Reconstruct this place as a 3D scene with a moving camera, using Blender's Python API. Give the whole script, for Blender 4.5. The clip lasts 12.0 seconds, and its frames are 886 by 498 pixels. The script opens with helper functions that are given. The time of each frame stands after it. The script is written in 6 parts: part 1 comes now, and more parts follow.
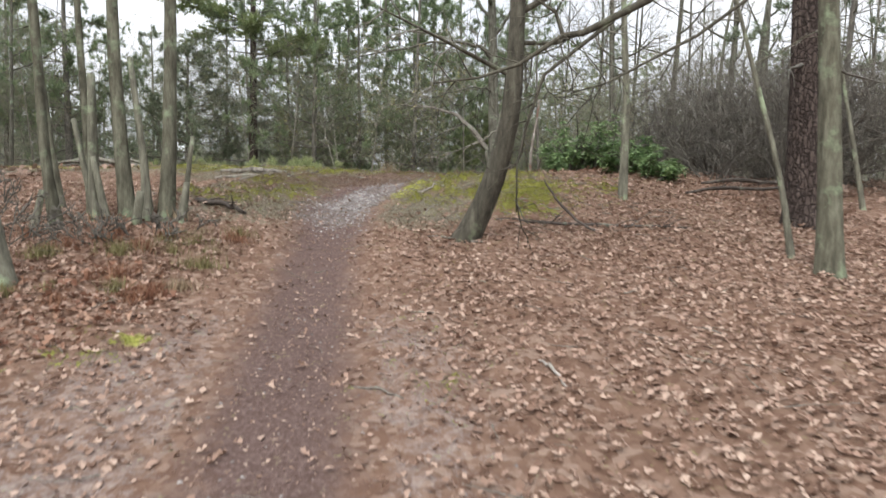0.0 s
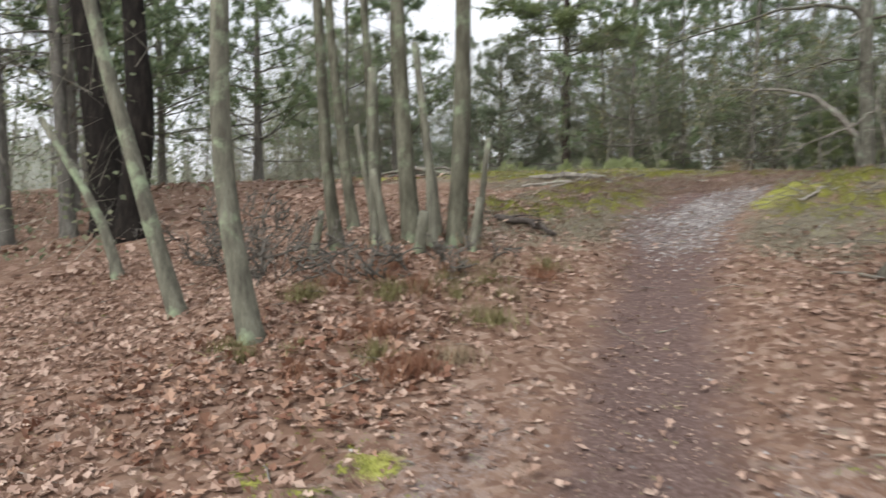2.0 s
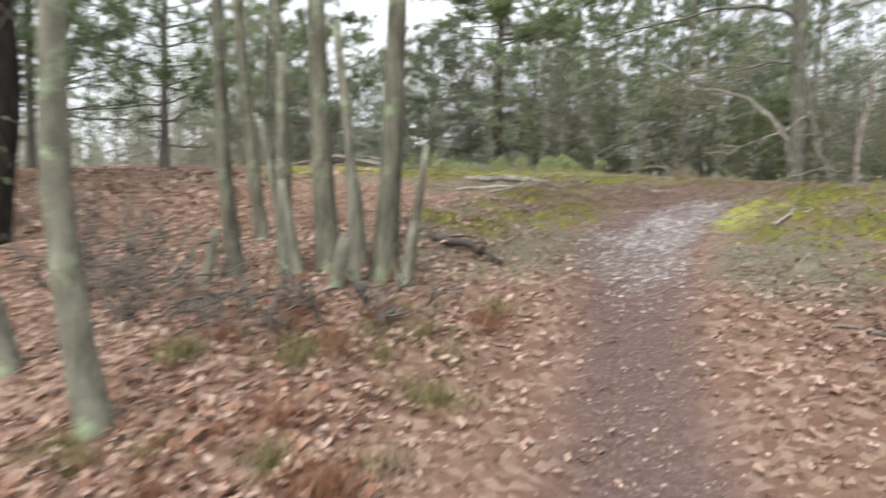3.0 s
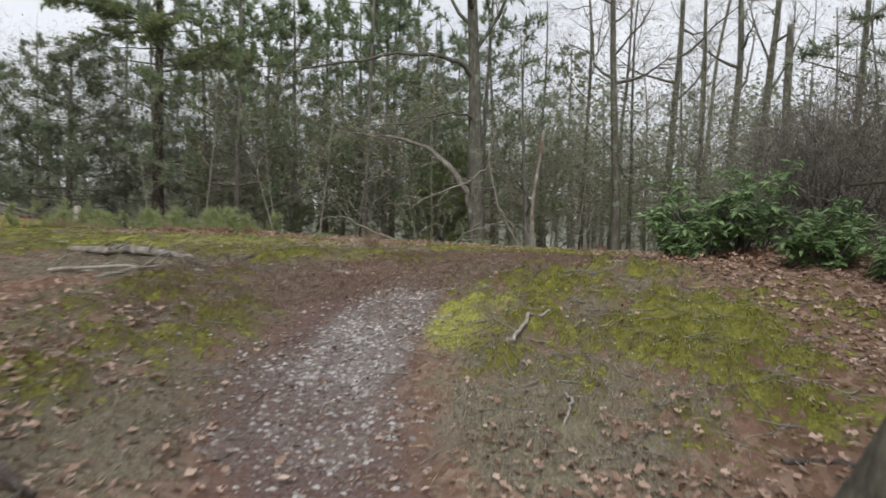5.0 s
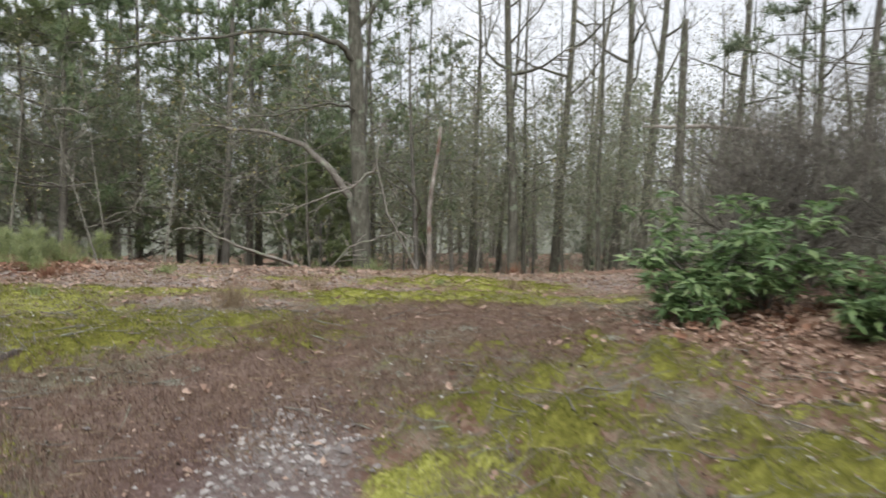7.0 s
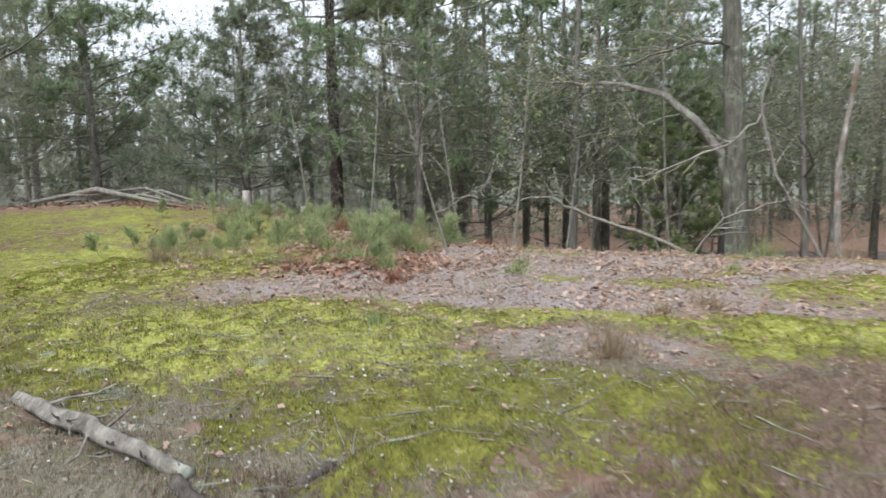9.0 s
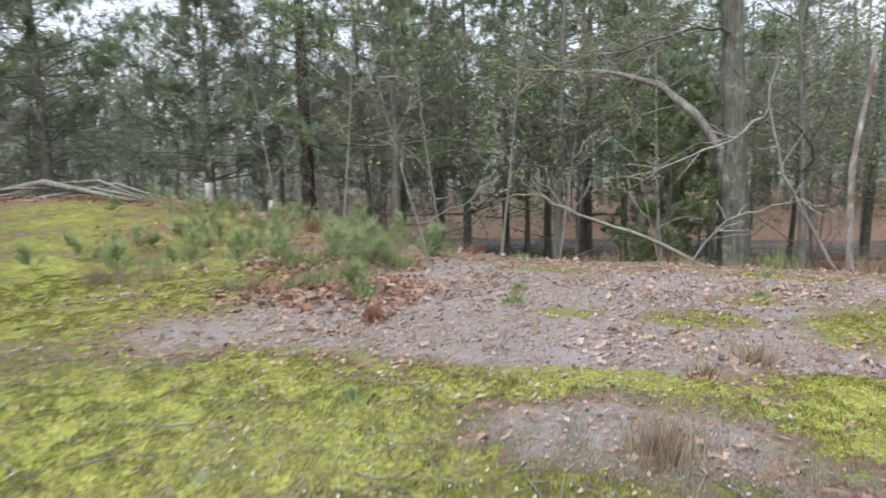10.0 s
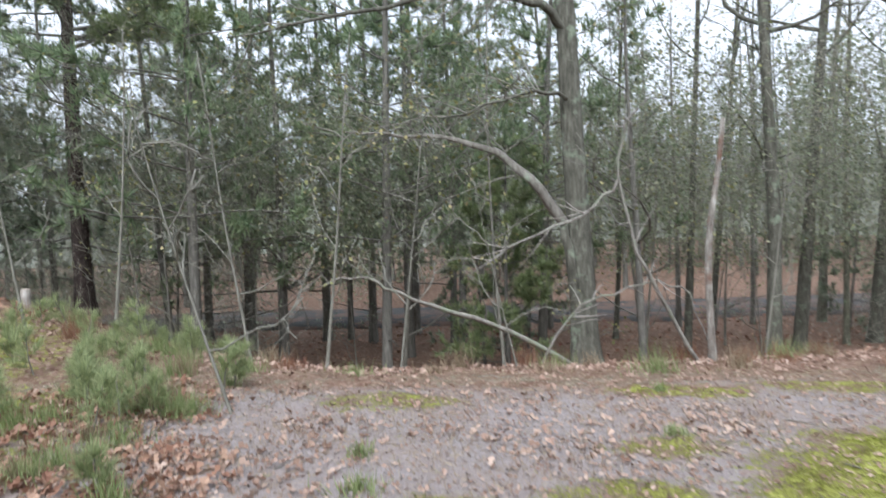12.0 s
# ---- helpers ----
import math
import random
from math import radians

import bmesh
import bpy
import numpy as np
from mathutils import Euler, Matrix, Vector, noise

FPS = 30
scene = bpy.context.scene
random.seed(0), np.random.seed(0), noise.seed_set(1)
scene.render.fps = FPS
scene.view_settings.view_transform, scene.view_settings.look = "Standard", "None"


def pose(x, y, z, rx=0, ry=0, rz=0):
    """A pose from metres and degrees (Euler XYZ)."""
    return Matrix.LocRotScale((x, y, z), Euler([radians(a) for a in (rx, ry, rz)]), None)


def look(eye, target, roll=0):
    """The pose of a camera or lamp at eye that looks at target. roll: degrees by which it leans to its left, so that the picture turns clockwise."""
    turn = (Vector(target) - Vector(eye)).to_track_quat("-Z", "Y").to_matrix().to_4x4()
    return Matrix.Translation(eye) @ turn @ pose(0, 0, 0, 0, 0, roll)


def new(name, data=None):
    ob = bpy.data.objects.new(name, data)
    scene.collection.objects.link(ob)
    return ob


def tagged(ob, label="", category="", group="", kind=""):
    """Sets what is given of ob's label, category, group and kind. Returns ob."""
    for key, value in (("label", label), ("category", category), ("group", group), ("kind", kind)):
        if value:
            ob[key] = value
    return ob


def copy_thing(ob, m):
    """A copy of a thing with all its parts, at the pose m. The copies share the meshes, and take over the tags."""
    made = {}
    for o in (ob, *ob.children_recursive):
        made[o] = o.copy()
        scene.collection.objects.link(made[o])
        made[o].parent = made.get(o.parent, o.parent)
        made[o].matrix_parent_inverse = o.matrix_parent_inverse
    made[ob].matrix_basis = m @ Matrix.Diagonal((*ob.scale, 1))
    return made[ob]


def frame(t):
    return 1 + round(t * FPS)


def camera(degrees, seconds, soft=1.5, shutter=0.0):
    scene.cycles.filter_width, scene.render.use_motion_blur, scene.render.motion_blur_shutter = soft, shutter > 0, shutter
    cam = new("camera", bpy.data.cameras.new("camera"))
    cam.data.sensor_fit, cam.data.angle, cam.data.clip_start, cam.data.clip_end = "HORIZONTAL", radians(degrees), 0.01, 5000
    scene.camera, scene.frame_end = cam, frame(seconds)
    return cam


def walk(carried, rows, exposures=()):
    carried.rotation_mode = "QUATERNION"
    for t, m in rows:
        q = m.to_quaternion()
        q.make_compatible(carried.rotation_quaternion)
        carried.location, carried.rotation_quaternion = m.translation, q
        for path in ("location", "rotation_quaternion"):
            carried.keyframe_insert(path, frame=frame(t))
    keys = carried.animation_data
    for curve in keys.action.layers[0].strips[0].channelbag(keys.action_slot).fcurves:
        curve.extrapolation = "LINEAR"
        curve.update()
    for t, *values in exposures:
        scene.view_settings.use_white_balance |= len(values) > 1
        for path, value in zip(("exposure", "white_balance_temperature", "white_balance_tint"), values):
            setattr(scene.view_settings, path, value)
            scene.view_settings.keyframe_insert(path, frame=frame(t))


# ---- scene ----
cam = camera(64.7, 12.0, soft=1.5, shutter=0.5)
PATH = [
    (0, (0.199, 0.315, 2.045), (0.168, 2.31, 1.916), 0.3),
    (0.5, (0.164, 0.816, 2.149), (0.107, 2.813, 2.06), -0.6),
    (1, (0.053, 1.349, 2.176), (-0.049, 3.343, 2.066), 0.9),
    (1.5, (-0.12, 1.873, 2.183), (-0.527, 3.827, 2.06), 0.7),
    (2, (-0.404, 2.41, 2.19), (-1.279, 4.204, 2.068), -0.8),
    (2.5, (-0.669, 2.893, 2.33), (-1.622, 4.643, 2.159), -0.3),
    (3, (-0.875, 3.388, 2.446), (-1.553, 5.262, 2.281), 0.7),
    (3.5, (-1.084, 3.999, 2.509), (-1.402, 5.973, 2.456), 0.2),
    (3.7, (-1.122, 4.217, 2.567), (-1.326, 6.207, 2.552), 0.2),
    (5.3, (-1.031, 6.253, 2.918), (-0.771, 8.235, 2.864), 0.4),
    (5.5, (-1.049, 6.497, 2.982), (-0.728, 8.47, 2.928), 0.2),
    (6, (-1.077, 7.102, 3.039), (-0.554, 9.031, 2.99), -0.6),
    (6.5, (-1.037, 7.709, 3.135), (-0.432, 9.613, 3.059), -0.6),
    (6.7, (-1.011, 7.997, 3.207), (-0.402, 9.9, 3.134), -0.1),
    (8.3, (-1.042, 9.504, 3.559), (-1.183, 11.495, 3.435), -2.4),
    (8.5, (-1.105, 9.723, 3.607), (-1.329, 11.704, 3.454), -2.2),
    (9, (-1.256, 10.212, 3.687), (-1.646, 12.163, 3.475), -2.0),
    (9.5, (-1.412, 10.712, 3.827), (-1.845, 12.649, 3.578), -1.9),
    (10, (-1.553, 11.19, 3.974), (-1.868, 13.146, 3.701), -1.9),
    (10.5, (-1.608, 11.689, 4.036), (-1.694, 13.667, 3.754), -1.7),
    (11, (-1.667, 12.187, 4.093), (-1.436, 14.159, 3.854), -1.4),
    (11.5, (-1.74, 12.668, 4.156), (-1.474, 14.639, 3.943), -2.2),
    (12, (-1.758, 13.171, 4.254), (-1.552, 15.156, 4.123), -2.2),
]
EXPOSURES = [(0, 1.2, 6500, 10), (0.5, 1.1, 6500, 10), (2.0, 1.1, 6500, 10), (3.0, 1.5, 6500, 10), (3.7, 1.35, 6500, 10), (5.3, 0.62, 6500, 10), (6.7, 0.88, 6500, 10), (8.3, 1.25, 6250, 9), (9.0, 1.35, 6100, 9), (10.5, 1.36, 5980, 9), (12, 1.38, 5850, 9)]
walk(cam, [(t, look(eye, target, roll)) for t, eye, target, roll in PATH], EXPOSURES)

# ---------------------------------------------------------------- sky and sun: a bright overcast day
world = bpy.data.worlds.new("overcast_sky")
scene.world = world
world.use_nodes = True
wn, wl = world.node_tree.nodes, world.node_tree.links
wn.clear()
SUN_UP, SUN_ROUND = radians(52), radians(200)
sky = wn.new("ShaderNodeTexSky")
sky.sky_type = "NISHITA"
sky.sun_disc = False
sky.sun_elevation, sky.sun_rotation = SUN_UP, SUN_ROUND
sky.dust_density = 4.0
clear_sky = wn.new("ShaderNodeBackground")
clear_sky.inputs["Strength"].default_value = 0.1
wl.new(sky.outputs[0], clear_sky.inputs["Color"])
where = wn.new("ShaderNodeTexCoord")
clouds = wn.new("ShaderNodeTexNoise")
clouds.inputs["Scale"].default_value = 2.2
clouds.inputs["Detail"].default_value = 5
wl.new(where.outputs["Generated"], clouds.inputs["Vector"])
cloud_ramp = wn.new("ShaderNodeValToRGB")
cloud_ramp.color_ramp.elements[0].color = (0.66, 0.69, 0.75, 1)
cloud_ramp.color_ramp.elements[1].color = (0.86, 0.88, 0.92, 1)
cloud_ramp.color_ramp.elements[0].position, cloud_ramp.color_ramp.elements[1].position = 0.35, 0.65
wl.new(clouds.outputs["Fac"], cloud_ramp.inputs["Fac"])
cloud_sky = wn.new("ShaderNodeBackground")
cloud_sky.inputs["Strength"].default_value = 0.74
wl.new(cloud_ramp.outputs["Color"], cloud_sky.inputs["Color"])
cover = wn.new("ShaderNodeMixShader")
cover.inputs[0].default_value = 0.9
wl.new(clear_sky.outputs[0], cover.inputs[1])
wl.new(cloud_sky.outputs[0], cover.inputs[2])
world_out = wn.new("ShaderNodeOutputWorld")
wl.new(cover.outputs[0], world_out.inputs["Surface"])

sun_data = bpy.data.lights.new("sun", "SUN")
sun_data.energy, sun_data.angle, sun_data.color = 1.5, radians(40), (1.0, 0.97, 0.93)
sun = new("sun", sun_data)
sun_way = Vector((math.sin(SUN_ROUND) * math.cos(SUN_UP), math.cos(SUN_ROUND) * math.cos(SUN_UP), math.sin(SUN_UP)))
sun.matrix_world = look(sun_way * 60, (0, 0, 0))

# ---------------------------------------------------------------- materials
def nodes_of(name, roughness=0.9, specular=0.25):
    m = bpy.data.materials.new(name)
    m.use_nodes = True
    nt = m.node_tree
    b = nt.nodes["Principled BSDF"]
    b.inputs["Roughness"].default_value = roughness
    b.inputs["Specular IOR Level"].default_value = specular
    return m, nt, b


def noise_node(nt, scale, detail=4, rough=0.6, stretch=None):
    n = nt.nodes.new("ShaderNodeTexNoise")
    n.inputs["Scale"].default_value, n.inputs["Detail"].default_value, n.inputs["Roughness"].default_value = scale, detail, rough
    tc = nt.nodes.new("ShaderNodeTexCoord")
    if stretch:
        mp = nt.nodes.new("ShaderNodeMapping")
        mp.inputs["Scale"].default_value = stretch
        nt.links.new(tc.outputs["Object"], mp.inputs["Vector"])
        nt.links.new(mp.outputs["Vector"], n.inputs["Vector"])
    else:
        nt.links.new(tc.outputs["Object"], n.inputs["Vector"])
    return n


def ramp(nt, source, stops):
    r = nt.nodes.new("ShaderNodeValToRGB")
    while len(r.color_ramp.elements) < len(stops):
        r.color_ramp.elements.new(0.5)
    for e, (p, c) in zip(r.color_ramp.elements, stops):
        e.position, e.color = p, (*c, 1)
    nt.links.new(source, r.inputs["Fac"])
    return r.outputs["Color"]


def mix(nt, fac, a, b, kind="MIX"):
    m = nt.nodes.new("ShaderNodeMix")
    m.data_type, m.blend_type = "RGBA", kind
    for value, slot in ((fac, m.inputs[0]), (a, m.inputs[6]), (b, m.inputs[7])):
        if isinstance(value, (int, float)):
            slot.default_value = value
        elif isinstance(value, tuple):
            slot.default_value = (*value, 1)
        else:
            nt.links.new(value, slot)
    return m.outputs[2]


def maths(nt, op, a, b=0.0, clamp=False):
    m = nt.nodes.new("ShaderNodeMath")
    m.operation, m.use_clamp = op, clamp
    for value, slot in ((a, m.inputs[0]), (b, m.inputs[1])):
        if isinstance(value, (int, float)):
            slot.default_value = value
        else:
            nt.links.new(value, slot)
    return m.outputs[0]


def bump(nt, b, height_out, strength, distance):
    n = nt.nodes.new("ShaderNodeBump")
    n.inputs["Strength"].default_value, n.inputs["Distance"].default_value = strength, distance
    nt.links.new(height_out, n.inputs["Height"])
    nt.links.new(n.outputs["Normal"], b.inputs["Normal"])


def bark(name, dark, mid, light, lichen=None, plates=False, lichen_amount=0.55):
    """Bark with upright furrows or plates, and patches of lichen."""
    m, nt, b = nodes_of(name, 0.95, 0.15)
    fine = noise_node(nt, 16, 6, 0.7, (1, 1, 0.22))
    colour = ramp(nt, fine.outputs["Fac"], [(0.3, dark), (0.52, mid), (0.72, light)])
    relief = fine.outputs["Fac"]
    if plates:
        v = nt.nodes.new("ShaderNodeTexVoronoi")
        v.feature = "DISTANCE_TO_EDGE"
        v.inputs["Scale"].default_value = 23
        tc, mp = nt.nodes.new("ShaderNodeTexCoord"), nt.nodes.new("ShaderNodeMapping")
        mp.inputs["Scale"].default_value = (1, 1, 0.42)
        nt.links.new(tc.outputs["Object"], mp.inputs["Vector"])
        warp, shift = noise_node(nt, 9, 3), nt.nodes.new("ShaderNodeVectorMath")
        shift.operation = "MULTIPLY_ADD"
        shift.inputs[1].default_value = (0.09, 0.09, 0.09)
        nt.links.new(warp.outputs["Color"], shift.inputs[0])
        nt.links.new(mp.outputs["Vector"], shift.inputs[2])
        nt.links.new(shift.outputs[0], v.inputs["Vector"])
        crack = ramp(nt, v.outputs["Distance"], [(0.0, (0, 0, 0)), (0.16, (1, 1, 1))])
        colour = mix(nt, crack, tuple(c * 0.7 for c in dark), colour)
        relief = maths(nt, "MULTIPLY_ADD", relief, 0.4)
        relief = maths(nt, "ADD", relief, crack)
    if lichen:
        patch = noise_node(nt, 3.2, 5, 0.65)
        mask = ramp(nt, patch.outputs["Fac"], [(lichen_amount, (0, 0, 0)), (lichen_amount + 0.12, (0.85, 0.85, 0.85))])
        colour = mix(nt, mask, colour, lichen)
    nt.links.new(colour, b.inputs["Base Color"])
    bump(nt, b, relief, 0.9, 0.02)
    return m


BARK_GREY = bark("grey_green_bark", (0.05, 0.047, 0.036), (0.125, 0.122, 0.09), (0.21, 0.21, 0.16), (0.25, 0.31, 0.2), lichen_amount=0.54)
BARK_PALE = bark("pale_lichen_bark", (0.072, 0.068, 0.055), (0.165, 0.162, 0.125), (0.275, 0.28, 0.215), (0.33, 0.41, 0.265), lichen_amount=0.53)
BARK_MOSSY = bark("dark_mossy_bark", (0.036, 0.034, 0.027), (0.09, 0.084, 0.066), (0.16, 0.155, 0.12), (0.19, 0.23, 0.145), lichen_amount=0.58)
PALEWOOD = bark("mottled_pale_wood", (0.11, 0.098, 0.082), (0.22, 0.203, 0.178), (0.37, 0.35, 0.31), (0.2, 0.22, 0.16), lichen_amount=0.5)
GREYWOOD = bark("grey_weathered_wood", (0.1, 0.09, 0.078), (0.2, 0.185, 0.16), (0.33, 0.31, 0.275), (0.32, 0.37, 0.28), lichen_amount=0.55)
BARK_BLACK = bark("charred_bark", (0.008, 0.007, 0.006), (0.02, 0.017, 0.015), (0.045, 0.038, 0.032))
BARK_PINE = bark("plated_pine_bark", (0.04, 0.031, 0.027), (0.088, 0.068, 0.06), (0.16, 0.132, 0.118), plates=True)
BARK_FAR = bark("dark_forest_bark", (0.075, 0.07, 0.061), (0.15, 0.142, 0.124), (0.24, 0.232, 0.204))
BARK_OAK = bark("oak_bark", (0.042, 0.04, 0.032), (0.105, 0.102, 0.082), (0.185, 0.18, 0.148), (0.22, 0.26, 0.19), lichen_amount=0.55)
BARK_TWIG = bark("twig_bark", (0.12, 0.114, 0.095), (0.215, 0.206, 0.172), (0.315, 0.303, 0.262))
BARK_SHRUB = bark("shrub_bark", (0.075, 0.069, 0.06), (0.14, 0.13, 0.112), (0.22, 0.207, 0.185))
DEADWOOD = bark("weathered_dead_wood", (0.2, 0.18, 0.155), (0.34, 0.31, 0.28), (0.5, 0.47, 0.43), (0.33, 0.37, 0.28), lichen_amount=0.58)
LICHEN_WOOD = bark("lichen_crusted_wood", (0.09, 0.08, 0.07), (0.22, 0.2, 0.175), (0.36, 0.35, 0.3), (0.37, 0.4, 0.33), lichen_amount=0.5)
ROTTEN = bark("dark_wet_wood", (0.04, 0.034, 0.03), (0.1, 0.085, 0.075), (0.2, 0.18, 0.155), (0.3, 0.35, 0.27), lichen_amount=0.6)


def foliage(name, stops, roughness=0.6, specular=0.3, through_light=0.25, patch_scale=0.9):
    """Leaves or needles: colour by leaf and by larger patches, a little light through them."""
    m, nt, b = nodes_of(name, roughness, specular)
    g = nt.nodes.new("ShaderNodeNewGeometry")
    patch = noise_node(nt, patch_scale, 3)
    both = maths(nt, "ADD", maths(nt, "MULTIPLY", g.outputs["Random Per Island"], 0.55), maths(nt, "MULTIPLY", patch.outputs["Fac"], 0.45))
    colour = ramp(nt, both, stops)
    nt.links.new(colour, b.inputs["Base Color"])
    if through_light:
        t = nt.nodes.new("ShaderNodeBsdfTranslucent")
        nt.links.new(colour, t.inputs["Color"])
        s = nt.nodes.new("ShaderNodeMixShader")
        s.inputs[0].default_value = through_light
        nt.links.new(b.outputs[0], s.inputs[1])
        nt.links.new(t.outputs[0], s.inputs[2])
        nt.links.new(s.outputs[0], nt.nodes["Material Output"].inputs["Surface"])
    return m


THICKET = foliage("thicket_twigs", [(0.2, (0.085, 0.078, 0.064)), (0.5, (0.155, 0.142, 0.12)), (0.8, (0.24, 0.225, 0.195))], 0.95, 0.1, 0.2, 0.5)
BRUSH = foliage("grey_brush", [(0.2, (0.17, 0.165, 0.13)), (0.5, (0.29, 0.28, 0.225)), (0.8, (0.41, 0.4, 0.335))], 0.95, 0.1, 0.35, 0.5)
GREEN_BRUSH = foliage("grey_green_brush", [(0.2, (0.13, 0.16, 0.1)), (0.5, (0.22, 0.25, 0.16)), (0.8, (0.34, 0.35, 0.23))], 0.9, 0.1, 0.5, 0.5)
NEEDLES = foliage("pine_needles", [(0.2, (0.13, 0.185, 0.105)), (0.5, (0.22, 0.285, 0.16)), (0.8, (0.35, 0.41, 0.24))], through_light=0.6)
NEEDLES_BRIGHT = foliage("young_pine_needles", [(0.2, (0.165, 0.215, 0.1)), (0.5, (0.265, 0.325, 0.15)), (0.8, (0.39, 0.44, 0.24))], through_light=0.45)
# Greyer, flatter copy of the pine needles: air haze is put into the colour.
NEEDLES_HAZED = foliage("far_needles", [(0.2, (0.145, 0.19, 0.125)), (0.5, (0.225, 0.27, 0.185)), (0.8, (0.325, 0.36, 0.245))], through_light=0.6, patch_scale=0.12)
SPRING = foliage("spring_leaves", [(0.2, (0.16, 0.17, 0.06)), (0.5, (0.25, 0.25, 0.1)), (0.8, (0.36, 0.3, 0.15))])
LAUREL = foliage("laurel_leaves", [(0.15, (0.08, 0.14, 0.06)), (0.5, (0.16, 0.255, 0.1)), (0.8, (0.32, 0.42, 0.2))], 0.35, 0.5, 0.4, 3.0)
LITTER = foliage("dead_oak_leaves", [(0.12, (0.12, 0.07, 0.05)), (0.34, (0.245, 0.157, 0.115)), (0.55, (0.36, 0.25, 0.195)), (0.75, (0.46, 0.345, 0.275)), (0.92, (0.56, 0.45, 0.37))], 0.75, 0.3, 0.1, 0.7)
LITTER_RED = foliage("russet_leaves", [(0.15, (0.13, 0.058, 0.038)), (0.45, (0.245, 0.13, 0.085)), (0.8, (0.42, 0.28, 0.2))], 0.75, 0.3, 0.1, 1.5)
DRY_GRASS = foliage("dry_grass", [(0.2, (0.17, 0.12, 0.08)), (0.5, (0.3, 0.23, 0.15)), (0.8, (0.42, 0.35, 0.24))])
RED_GRASS = foliage("russet_grass", [(0.2, (0.16, 0.07, 0.045)), (0.5, (0.26, 0.13, 0.08)), (0.8, (0.36, 0.22, 0.14))])
GREEN_GRASS = foliage("pale_green_grass", [(0.2, (0.14, 0.185, 0.07)), (0.5, (0.235, 0.285, 0.115)), (0.8, (0.37, 0.4, 0.21))])
OLIVE_GRASS = foliage("olive_plants", [(0.2, (0.1, 0.09, 0.04)), (0.5, (0.19, 0.17, 0.075)), (0.8, (0.3, 0.28, 0.14))])
MOSS_BLADES = foliage("moss_blades", [(0.2, (0.075, 0.078, 0.02)), (0.5, (0.17, 0.18, 0.035)), (0.8, (0.31, 0.32, 0.075))], 0.8, 0.1, 0.3, 1.1)
DEAD_MAT = foliage("dead_sprigs", [(0.2, (0.12, 0.095, 0.07)), (0.5, (0.23, 0.195, 0.145)), (0.8, (0.4, 0.36, 0.29))], 0.9, 0.1, 0.2, 1.7)
SEEDLING = foliage("seedling_needles", [(0.2, (0.22, 0.27, 0.13)), (0.5, (0.35, 0.4, 0.2)), (0.8, (0.5, 0.53, 0.3))], through_light=0.55)
MOSS_BRIGHT = foliage("bright_moss_blades", [(0.2, (0.23, 0.245, 0.05)), (0.5, (0.35, 0.37, 0.075)), (0.8, (0.5, 0.5, 0.16))], 0.8, 0.1, 0.3, 1.4)
HEATH = foliage("low_heath_sprigs", [(0.2, (0.11, 0.072, 0.056)), (0.5, (0.205, 0.14, 0.11)), (0.8, (0.32, 0.24, 0.18))], 0.85, 0.1, 0.2, 1.3)
LICHEN = foliage("reindeer_lichen", [(0.2, (0.33, 0.36, 0.3)), (0.5, (0.45, 0.48, 0.41)), (0.8, (0.6, 0.62, 0.55))], 0.9, 0.1, 0.2, 3.0)
PEBBLE = foliage("pale_pebbles", [(0.15, (0.11, 0.095, 0.09)), (0.5, (0.21, 0.19, 0.18)), (0.85, (0.46, 0.44, 0.42))], 0.7, 0.3, 0.0, 2.0)


